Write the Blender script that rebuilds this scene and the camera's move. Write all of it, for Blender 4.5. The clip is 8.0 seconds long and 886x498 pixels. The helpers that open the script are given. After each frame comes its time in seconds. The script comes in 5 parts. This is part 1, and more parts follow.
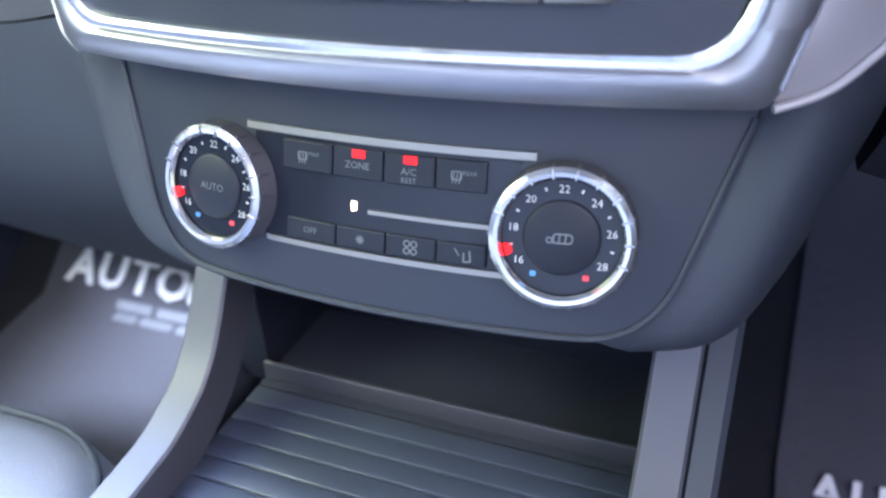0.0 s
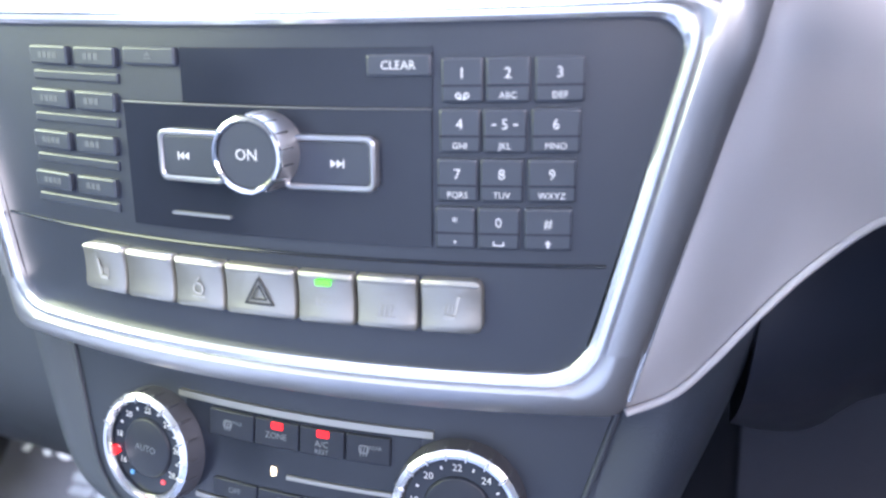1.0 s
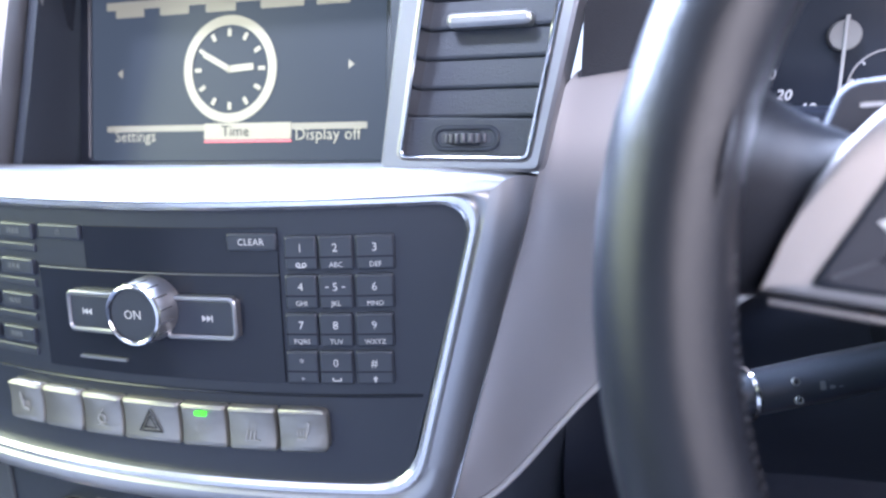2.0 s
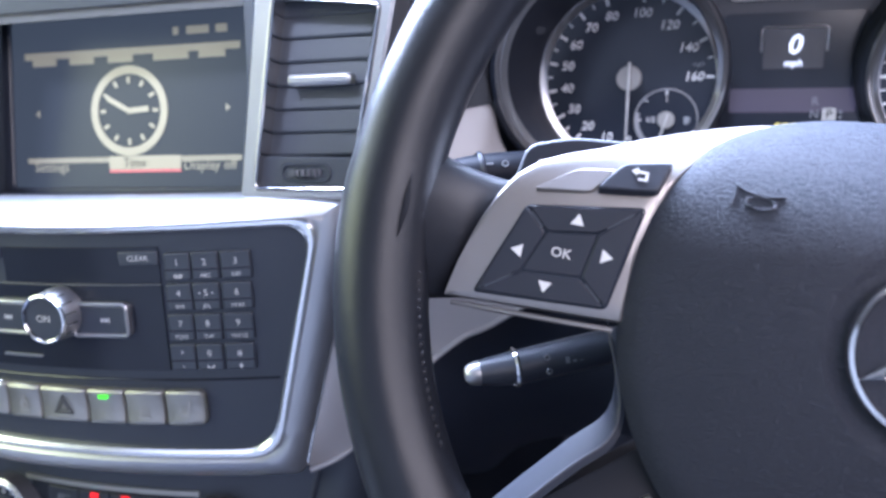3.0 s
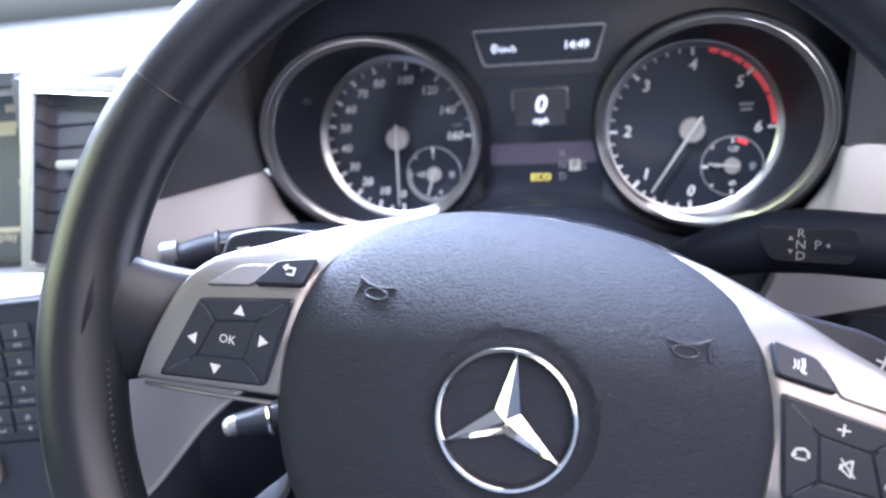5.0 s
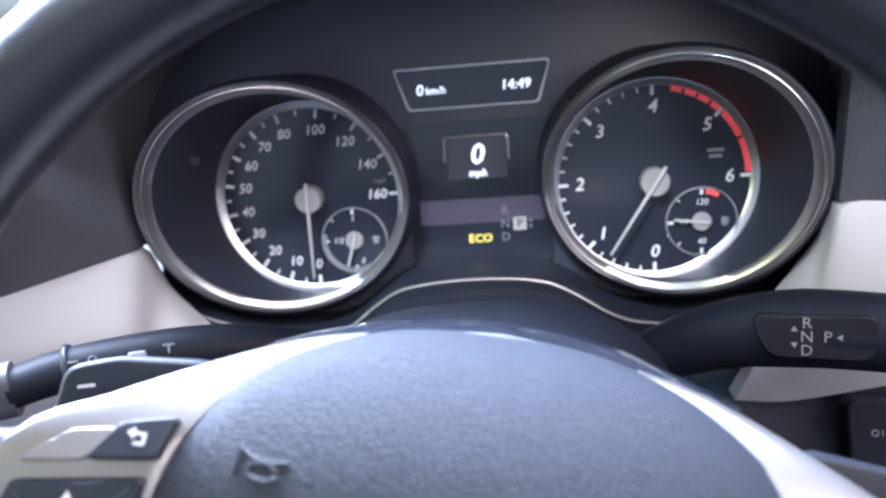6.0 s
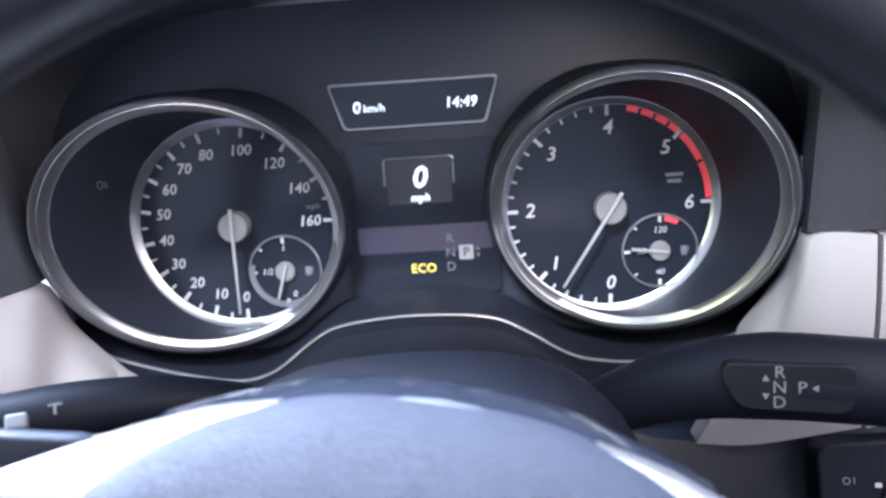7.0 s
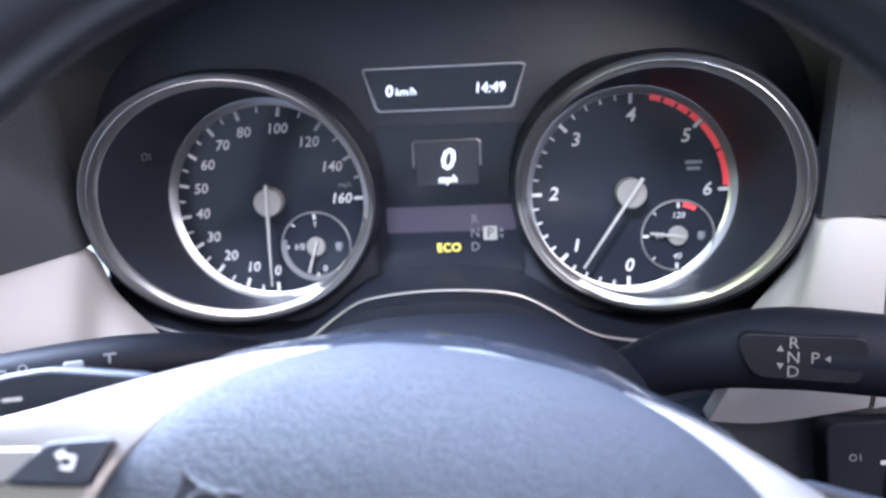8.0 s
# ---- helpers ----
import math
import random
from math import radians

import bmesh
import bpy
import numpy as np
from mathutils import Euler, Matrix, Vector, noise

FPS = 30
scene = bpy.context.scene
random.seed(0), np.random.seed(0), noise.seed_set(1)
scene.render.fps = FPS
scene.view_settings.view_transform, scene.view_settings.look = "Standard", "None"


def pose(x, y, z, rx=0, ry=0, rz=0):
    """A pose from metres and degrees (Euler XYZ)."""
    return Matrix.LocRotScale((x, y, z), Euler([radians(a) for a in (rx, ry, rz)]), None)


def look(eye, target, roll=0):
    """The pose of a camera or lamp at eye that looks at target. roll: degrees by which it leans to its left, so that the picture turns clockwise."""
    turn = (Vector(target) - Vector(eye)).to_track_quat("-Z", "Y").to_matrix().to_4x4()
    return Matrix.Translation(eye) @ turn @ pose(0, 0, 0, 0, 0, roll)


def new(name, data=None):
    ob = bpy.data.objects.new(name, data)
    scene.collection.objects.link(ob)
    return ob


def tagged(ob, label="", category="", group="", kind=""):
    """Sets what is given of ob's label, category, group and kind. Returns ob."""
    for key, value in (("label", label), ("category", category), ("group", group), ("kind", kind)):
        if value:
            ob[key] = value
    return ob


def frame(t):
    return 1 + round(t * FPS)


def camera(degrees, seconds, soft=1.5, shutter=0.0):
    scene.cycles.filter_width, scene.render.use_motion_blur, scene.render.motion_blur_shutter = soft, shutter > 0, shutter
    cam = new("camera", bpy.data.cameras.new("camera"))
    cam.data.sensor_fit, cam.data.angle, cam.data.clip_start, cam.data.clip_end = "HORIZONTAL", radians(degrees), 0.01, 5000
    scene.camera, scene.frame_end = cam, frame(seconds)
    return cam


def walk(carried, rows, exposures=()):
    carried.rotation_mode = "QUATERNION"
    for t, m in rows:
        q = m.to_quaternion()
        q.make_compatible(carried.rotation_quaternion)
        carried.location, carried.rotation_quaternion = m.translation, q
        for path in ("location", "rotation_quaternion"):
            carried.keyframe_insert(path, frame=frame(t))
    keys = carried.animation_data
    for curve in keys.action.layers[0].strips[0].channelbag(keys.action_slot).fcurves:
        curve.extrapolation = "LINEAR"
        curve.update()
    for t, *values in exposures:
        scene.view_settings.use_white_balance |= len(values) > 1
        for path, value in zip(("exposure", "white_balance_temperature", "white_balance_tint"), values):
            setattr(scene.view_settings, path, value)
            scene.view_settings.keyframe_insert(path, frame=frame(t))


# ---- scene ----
cam = camera(59.7, 8.0, soft=2.4)
PATH = [
    (0, (0.137, 0.098, 0.715), (-0.519, 1.689, -0.304), -2.5),
    (0.5, (0.149, 0.111, 0.751), (-0.499, 1.777, -0.146), -2.7),
    (1, (0.171, 0.108, 0.794), (-0.468, 1.842, 0.03), -2.7),
    (1.5, (0.204, 0.102, 0.828), (-0.425, 1.881, 0.164), -3.3),
    (1.7, (0.224, 0.094, 0.837), (-0.41, 1.887, 0.216), -3.7),
    (2.8, (0.315, 0.029, 0.874), (-0.218, 1.849, 0.239), -4.4),
    (3, (0.341, 0.019, 0.881), (-0.196, 1.833, 0.233), -4.6),
    (3.5, (0.412, -0.022, 0.895), (-0.117, 1.789, 0.23), -5.3),
    (4, (0.454, -0.053, 0.904), (-0.055, 1.76, 0.23), -5.8),
    (4.2, (0.464, -0.062, 0.912), (-0.02, 1.759, 0.241), -5.8),
    (5.3, (0.456, 0.045, 0.925), (0.097, 1.899, 0.266), -6.6),
    (5.5, (0.455, 0.061, 0.931), (0.133, 1.923, 0.277), -6.9),
    (6, (0.451, 0.104, 0.925), (0.212, 1.982, 0.281), -6.8),
    (6.5, (0.454, 0.133, 0.927), (0.288, 2.022, 0.292), -6.3),
    (7, (0.455, 0.143, 0.923), (0.337, 2.037, 0.292), -5.8),
    (7.5, (0.452, 0.14, 0.925), (0.344, 2.036, 0.297), -5.2),
    (8, (0.444, 0.123, 0.917), (0.313, 2.019, 0.293), -4.4),
]
walk(cam, [(t, look(eye, target, roll)) for t, eye, target, roll in PATH],
     [(0.0, 3.5, 4800, 17), (0.5, 3.7, 4960, 15), (1.0, 3.8, 4960, 16), (1.7, 3.35, 4900, 16), (2.8, 2.65, 4870, 17), (4.2, 2.6, 5140, 16), (5.5, 2.85, 5150, 13), (6.5, 2.85, 5050, 12), (8.0, 3.0, 5100, 12)])
cam.data.dof.use_dof, cam.data.dof.focus_distance, cam.data.dof.aperture_fstop = True, 0.330, 7.0

# ---- light ----
SUN_UP, SUN_TURN = 48.0, 200.0
world = bpy.data.worlds.new("daylight")
scene.world = world
world.use_nodes = True
wn = world.node_tree.nodes
sky = wn.new("ShaderNodeTexSky")
sky.sky_type, sky.sun_disc = "NISHITA", False
sky.sun_elevation, sky.sun_rotation = radians(SUN_UP), radians(SUN_TURN)
sky.air_density, sky.dust_density = 1.0, 3.0
world.node_tree.links.new(sky.outputs[0], wn["Background"].inputs[0])
wn["Background"].inputs[1].default_value = 0.04
sun = new("sun", bpy.data.lights.new("sun", "SUN"))
sun.data.energy, sun.data.angle, sun.data.color = 1.2, radians(12), (1.0, 0.95, 0.88)
sun.rotation_euler = (radians(90 - SUN_UP), 0, radians(180 - SUN_TURN))


def window_light(name, eye, target, w, h, watts, colour):
    """Sky light that comes in through a window opening of the car."""
    ob = new(name, bpy.data.lights.new(name, "AREA"))
    ob.data.shape, ob.data.size, ob.data.size_y, ob.data.energy, ob.data.color = "RECTANGLE", w, h, watts, colour
    ob.matrix_world = look(eye, target)
    return ob


window_light("windscreen_light", (0.0, 0.80, 1.40), (0.1, 0.2, 0.6), 1.4, 0.6, 44.0, (0.97, 0.97, 1.0))
window_light("near_side_light", (-0.86, 0.0, 1.18), (0.1, 0.3, 0.7), 1.1, 0.42, 2.0, (1.0, 0.93, 0.34))
window_light("off_side_light", (0.86, -0.1, 1.18), (0.2, 0.3, 0.7), 1.1, 0.42, 2.6, (1.0, 0.77, 0.58))


# ---- materials ----
def material(name, base, rough=0.5, metal=0.0, bump=None, stain=None, coat=0.0, emit=None, kind="noise", spec=0.5):
    """A procedural surface. bump: (cells a metre, depth in metres); stain: (patches a metre, share)."""
    m = bpy.data.materials.new(name)
    m.use_nodes = True
    nt = m.node_tree
    n, l = nt.nodes, nt.links
    b = n["Principled BSDF"]
    b.inputs["Base Color"].default_value = (*base, 1)
    b.inputs["Roughness"].default_value = rough
    b.inputs["Metallic"].default_value = metal
    b.inputs["Coat Weight"].default_value = coat
    b.inputs["Specular IOR Level"].default_value = spec
    if emit:
        b.inputs["Emission Color"].default_value = (*emit[0], 1)
        b.inputs["Emission Strength"].default_value = emit[1]
    co = n.new("ShaderNodeTexCoord")
    if stain:
        t = n.new("ShaderNodeTexNoise")
        t.inputs["Scale"].default_value, t.inputs["Detail"].default_value = stain[0], 6
        l.new(co.outputs["Object"], t.inputs["Vector"])
        mix = n.new("ShaderNodeMix")
        mix.data_type = "RGBA"
        mix.inputs[6].default_value = (*[c * (1 - stain[1]) for c in base], 1)
        mix.inputs[7].default_value = (*[min(1, c * (1 + stain[1])) for c in base], 1)
        l.new(t.outputs[0], mix.inputs[0])
        l.new(mix.outputs[2], b.inputs["Base Color"])
        r = n.new("ShaderNodeMapRange")
        r.inputs[3].default_value, r.inputs[4].default_value = rough - min(0.12, rough * 0.2), rough + min(0.12, rough * 0.2)
        l.new(t.outputs[0], r.inputs[0])
        l.new(r.outputs[0], b.inputs["Roughness"])
    if bump:
        bp = n.new("ShaderNodeBump")
        bp.inputs["Distance"].default_value = bump[1]
        bp.inputs["Strength"].default_value = 1.0
        if kind == "leather":
            w = n.new("ShaderNodeTexNoise")
            w.inputs["Scale"].default_value = bump[0] * 0.6
            add = n.new("ShaderNodeVectorMath")
            add.operation = "MULTIPLY_ADD"
            add.inputs[1].default_value = (0.9 / bump[0],) * 3
            mp = n.new("ShaderNodeMapping")
            mp.inputs["Scale"].default_value = (0.7, 1.0, 1.25)
            l.new(co.outputs["Object"], mp.inputs[0])
            l.new(mp.outputs[0], w.inputs["Vector"])
            l.new(w.outputs[1], add.inputs[0])
            l.new(mp.outputs[0], add.inputs[2])
            t2 = n.new("ShaderNodeTexVoronoi")
            t2.feature = "DISTANCE_TO_EDGE"
            t2.inputs["Scale"].default_value = bump[0]
            l.new(add.outputs[0], t2.inputs["Vector"])
            ramp = n.new("ShaderNodeMapRange")
            ramp.inputs[2].default_value = 0.22
            l.new(t2.outputs[0], ramp.inputs[0])
            l.new(ramp.outputs[0], bp.inputs["Height"])
        else:
            t2 = n.new("ShaderNodeTexNoise")
            t2.inputs["Scale"].default_value, t2.inputs["Detail"].default_value = bump[0], 3
            l.new(co.outputs["Object"], t2.inputs["Vector"])
            if kind in ("brushed", "wrinkle"):
                mp = n.new("ShaderNodeMapping")
                mp.inputs["Scale"].default_value = (0.04, 1, 1) if kind == "brushed" else (0.36, 1.0, 1.0)
                if kind == "wrinkle":
                    mp.inputs["Rotation"].default_value = (0, radians(-8), 0)
                    t2.inputs["Distortion"].default_value, t2.inputs["Detail"].default_value = 0.7, 1.0
                l.new(co.outputs["Object"], mp.inputs[0])
                l.new(mp.outputs[0], t2.inputs["Vector"])
            if kind == "wrinkle":
                mid = n.new("ShaderNodeMath")
                mid.operation, mid.inputs[1].default_value = "SUBTRACT", 0.5
                fold = n.new("ShaderNodeMath")
                fold.operation = "ABSOLUTE"
                crease = n.new("ShaderNodeMapRange")
                crease.interpolation_type, crease.inputs[2].default_value = "SMOOTHSTEP", 0.13
                l.new(t2.outputs[0], mid.inputs[0])
                l.new(mid.outputs[0], fold.inputs[0])
                l.new(fold.outputs[0], crease.inputs[0])
                bp.inputs["Distance"].default_value = bump[1] * 0.7
                l.new(crease.outputs[0], bp.inputs["Height"])
            else:
                l.new(t2.outputs[0], bp.inputs["Height"])
        l.new(bp.outputs[0], b.inputs["Normal"])
    return m


SOFT = material("soft_black_plastic", (0.0322, 0.0370, 0.0487), 0.55, bump=(1400, 0.00025), stain=(14, 0.12))
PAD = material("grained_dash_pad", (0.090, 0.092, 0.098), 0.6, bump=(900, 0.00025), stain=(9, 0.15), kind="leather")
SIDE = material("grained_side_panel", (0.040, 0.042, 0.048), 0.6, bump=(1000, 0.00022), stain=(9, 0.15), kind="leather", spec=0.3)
PANEL = material("satin_black_panel", (0.0190, 0.0225, 0.0330), 0.40, bump=(2500, 0.00008), stain=(20, 0.10))
GLOSS = material("gloss_black_panel", (0.0147, 0.0170, 0.0244), 0.16, stain=(30, 0.15), spec=0.35)
CONE = material("matte_black_cone", (0.0074, 0.0080, 0.0116), 0.5, stain=(40, 0.15), spec=0.2)
STALK = material("matte_black_stalk", (0.0080, 0.0094, 0.0150), 0.55, stain=(30, 0.12), bump=(1800, 0.00006), spec=0.12)
DARK = material("dark_satin_plastic", (0.0138, 0.0160, 0.0244), 0.46, stain=(30, 0.12), bump=(2000, 0.00008), spec=0.3)
SPOKE = material("satin_silver_paint", (0.235, 0.222, 0.213), 0.42, 0.85, bump=(2600, 0.00004), stain=(25, 0.05))
SLAT = material("ridged_tray_plastic", (0.048, 0.056, 0.080), 0.34, stain=(30, 0.12), bump=(1500, 0.0002), kind="brushed")
RING = material("satin_gauge_ring", (0.44, 0.435, 0.44), 0.30, 0.95, stain=(60, 0.05))
KEY = material("black_key", (0.0276, 0.0320, 0.0441), 0.42, stain=(60, 0.12), bump=(3000, 0.00005))
LEATHER = material("black_leather", (0.0085, 0.0094, 0.0125), 0.33, bump=(1100, 0.00003), stain=(18, 0.12), kind="leather", spec=0.34)
COVER = material("grained_airbag_cover", (0.0190, 0.0216, 0.0305), 0.66, bump=(1000, 0.00030), stain=(16, 0.10), kind="wrinkle", spec=0.20)
SEAT = material("seat_leather", (0.15, 0.155, 0.17), 0.38, bump=(700, 0.00012), stain=(8, 0.12), kind="leather")
SILVER = material("satin_silver_trim", (0.35, 0.35, 0.36), 0.36, 0.85, bump=(1800, 0.00004), stain=(25, 0.05))
BRUSHED = material("brushed_aluminium", (0.31, 0.298, 0.27), 0.42, 0.9, bump=(2600, 0.00008), stain=(30, 0.06), kind="brushed")
TRIM = material("pale_aluminium_trim", (0.40, 0.386, 0.386), 0.50, 0.25, bump=(1500, 0.00006), stain=(12, 0.06), kind="brushed")
CHROME = material("chrome", (0.66, 0.65, 0.64), 0.10, 1.0, stain=(90, 0.05))
RAIL = material("grey_metal_rail", (0.105, 0.106, 0.120), 0.50, 0.6, bump=(2200, 0.00008), stain=(25, 0.08), kind="brushed")
WHITE = material("white_legend", (0.48, 0.48, 0.49), 0.6, stain=(200, 0.08))
GREY = material("grey_legend", (0.13, 0.138, 0.155), 0.6, stain=(200, 0.08))
LIT = material("lit_white_legend", (0.6, 0.6, 0.6), 0.6, emit=((0.92, 0.90, 0.95), 0.22))
FAINT = material("faint_legend", (0.075, 0.08, 0.09), 0.6, stain=(200, 0.08))
NEEDLE = material("gauge_needle", (0.28, 0.275, 0.27), 0.45, stain=(300, 0.06))
BRIGHT = material("polished_silver", (0.74, 0.74, 0.75), 0.20, 0.9, stain=(60, 0.05))
STITCH = material("dark_stitching", (0.014, 0.014, 0.017), 0.7, stain=(300, 0.1))
HUB = material("needle_hub", (0.17, 0.165, 0.16), 0.5, stain=(200, 0.08))
RED = material("red_lamp", (0.45, 0.008, 0.006), 0.5, emit=((1.0, 0.004, 0.003), 0.26), spec=0.2)
REDMARK = material("red_scale", (0.62, 0.05, 0.06), 0.5, emit=((1.0, 0.08, 0.08), 0.03))
BLUEMARK = material("blue_mark", (0.10, 0.25, 0.50), 0.5, stain=(200, 0.05))
GREEN = material("green_lamp", (0.05, 0.32, 0.01), 0.5, emit=((0.17, 1.0, 0.004), 0.26), spec=0.2)
AMBER = material("amber_lamp", (0.6, 0.45, 0.2), 0.4, emit=((1.0, 0.72, 0.35), 0.5))
YELLOW = material("yellow_eco", (0.6, 0.5, 0.05), 0.4, emit=((0.95, 0.78, 0.22), 0.12))
VIOLET = material("violet_display", (0.028, 0.023, 0.036), 0.4, emit=((0.24, 0.20, 0.30), 0.02))
SCREEN = material("screen_glass", (0.012, 0.013, 0.016), 0.35, emit=((0.10, 0.11, 0.12), 0.10), spec=0.2)
CREAM = material("screen_cream", (0.22, 0.20, 0.14), 0.4, emit=((0.86, 0.74, 0.46), 0.055))
CREAMDIM = material("screen_cream_dim", (0.18, 0.165, 0.12), 0.4, emit=((0.58, 0.49, 0.31), 0.060))
SCREENRED = material("screen_red", (0.3, 0.05, 0.05), 0.4, emit=((0.8, 0.20, 0.18), 0.2))
DARKTEXT = material("screen_dark_text", (0.03, 0.03, 0.03), 0.5, stain=(100, 0.1))
CARPET = material("dark_carpet", (0.030, 0.030, 0.034), 0.95, bump=(900, 0.003), stain=(20, 0.3), spec=0.1)
PAPER = material("grey_paper_mat", (0.075, 0.074, 0.086), 0.85, bump=(120, 0.0015), stain=(6, 0.10), spec=0.2)
SMALLPRINT = material("grey_print", (0.19, 0.195, 0.215), 0.85, stain=(60, 0.25), spec=0.2)
PRINT = material("white_print", (0.72, 0.72, 0.74), 0.85, stain=(40, 0.06), spec=0.2)
ROOFCLOTH = material("grey_headlining", (0.27, 0.27, 0.275), 0.9, bump=(900, 0.0005), stain=(6, 0.05), spec=0.1)
GROUND = material("pale_concrete", (0.42, 0.42, 0.40), 0.9, bump=(60, 0.004), stain=(0.6, 0.2), spec=0.2)


# ---- building blocks ----
def axes(o, tilt, turn=0.0, yaw=0.0):
    """A frame at o: x to the right, y up along a surface that leans away from upright by tilt, z out of it towards the driver."""
    return Matrix.Translation(o) @ pose(0, 0, 0, 0, 0, yaw) @ pose(0, 0, 0, 90 - tilt, 0, 0) @ pose(0, 0, 0, 0, 0, turn)


def thing(name, at, label, category, group="", kind=""):
    ob = new(name)
    ob.location, ob.empty_display_size = at, 0.02
    return tagged(ob, label, category, group, kind)


def part(name, bm, mat, parent=None, label="", angle=38):
    """Links a bmesh, whose points are in the world, as one mesh under a thing or a part."""
    top = parent
    while top and top.parent:
        top = top.parent
    if top:
        bmesh.ops.translate(bm, verts=bm.verts, vec=-Vector(top.location))
    bmesh.ops.recalc_face_normals(bm, faces=bm.faces)
    me = bpy.data.meshes.new(name)
    bm.to_mesh(me)
    bm.free()
    me.materials.append(mat)
    me.shade_smooth()
    me.set_sharp_from_angle(angle=radians(angle))
    for p in me.polygons:
        if p.loop_total > 4:
            p.use_smooth = False
    ob = new(name, me)
    ob.parent = parent
    if label:
        ob["label"] = label
    return ob


def B():
    return bmesh.new()


I4 = Matrix.Identity(4)


def rrect(w, h, r=0.001, cx=0.0, cy=0.0, n=4):
    r = min(r, w / 2.001, h / 2.001)
    out = []
    for sx, sy, a in ((1, 1, 0), (-1, 1, 90), (-1, -1, 180), (1, -1, 270)):
        for i in range(n + 1):
            b = radians(a + 90 * i / n)
            out.append((cx + sx * (w / 2 - r) + r * math.cos(b), cy + sy * (h / 2 - r) + r * math.sin(b)))
    return out


def rounded(points, r, n=4):
    """A polygon (counter-clockwise) with its corners rounded."""
    out, k = [], len(points)
    for i in range(k):
        p0, p, p1 = Vector(points[i - 1]), Vector(points[i]), Vector(points[(i + 1) % k])
        d0, d1 = (p0 - p), (p1 - p)
        q = min(r, d0.length * 0.45, d1.length * 0.45)
        a, b = p + d0.normalized() * q, p + d1.normalized() * q
        for j in range(n + 1):
            t = j / n
            out.append(tuple(a * (1 - t) ** 2 + p * 2 * t * (1 - t) + b * t * t))
    return out


def inset(pts, d):
    k, out = len(pts), []
    for i in range(k):
        p0, p, p1 = Vector(pts[i - 1]), Vector(pts[i]), Vector(pts[(i + 1) % k])
        t = (p1 - p0)
        t = t.normalized() if t.length > 1e-9 else Vector((1, 0))
        out.append((p.x - t.y * d, p.y + t.x * d))
    return out


def shrink(pts, d):
    """An outline drawn in towards its middle by d."""
    x0, x1 = min(p[0] for p in pts), max(p[0] for p in pts)
    y0, y1 = min(p[1] for p in pts), max(p[1] for p in pts)
    cx, cy, fx, fy = (x0 + x1) / 2, (y0 + y1) / 2, 1 - 2 * d / (x1 - x0), 1 - 2 * d / (y1 - y0)
    return [(cx + (x - cx) * fx, cy + (y - cy) * fy) for x, y in pts]


def prism(bm, pts, h0, h1, m=I4, cham=0.0):
    """A plate from a counter-clockwise outline, from height h0 to h1 over m's plane, with a chamfered front edge."""
    levels = [(pts, h0), (pts, h1 - cham)] + ([(shrink(pts, cham * 0.7), h1 - cham * 0.25), (shrink(pts, cham * 1.6), h1)] if cham else [])
    rings = [[bm.verts.new(m @ Vector((x, y, h))) for x, y in p] for p, h in levels]
    for a, b in zip(rings, rings[1:]):
        for i in range(len(a)):
            bm.faces.new((a[i - 1], a[i], b[i], b[i - 1]))
    bm.faces.new(rings[-1])
    bm.faces.new(rings[0][::-1])
    return bm


def frame_ring(bm, outer, inner, h0, h1, m=I4, cham=0.0):
    """A flat frame between two outlines with as many points."""
    prof = [(outer, h0), (outer, h1 - cham), (inset(outer, cham), h1), (inset(inner, -cham), h1), (inner, h1 - cham), (inner, h0)]
    rings = [[bm.verts.new(m @ Vector((x, y, h))) for x, y in p] for p, h in prof]
    for a, b in zip(rings, rings[1:] + rings[:1]):
        for i in range(len(a)):
            bm.faces.new((a[i - 1], a[i], b[i], b[i - 1]))
    return bm


def lathe(bm, prof, m=I4, segs=48, a0=0.0, a1=360.0):
    """Turns a profile of (radius, height) round m's z."""
    full = a1 - a0 >= 360
    steps = segs if full else segs + 1
    cols = []
    for i in range(steps):
        a = radians(a0 + (a1 - a0) * i / segs)
        cols.append([bm.verts.new(m @ Vector((r * math.cos(a), r * math.sin(a), h))) for r, h in prof])
    for i in range(segs):
        p, q = cols[i], cols[(i + 1) % steps]
        for j in range(len(prof) - 1):
            if prof[j][0] < 1e-7 and prof[j + 1][0] < 1e-7:
                continue
            bm.faces.new((p[j], q[j], q[j + 1], p[j + 1]))
    bmesh.ops.remove_doubles(bm, verts=bm.verts, dist=1e-7)
    return bm


def skin(bm, rings, closed=True, caps=False):
    """Quads between rows of as many points."""
    vs = [[bm.verts.new(p) for p in r] for r in rings]
    for a, b in zip(vs, vs[1:]):
        for i in range(0 if closed else 1, len(a)):
            bm.faces.new((a[i - 1], a[i], b[i], b[i - 1]))
    if caps:
        bm.faces.new(vs[0][::-1])
        bm.faces.new(vs[-1])
    return bm


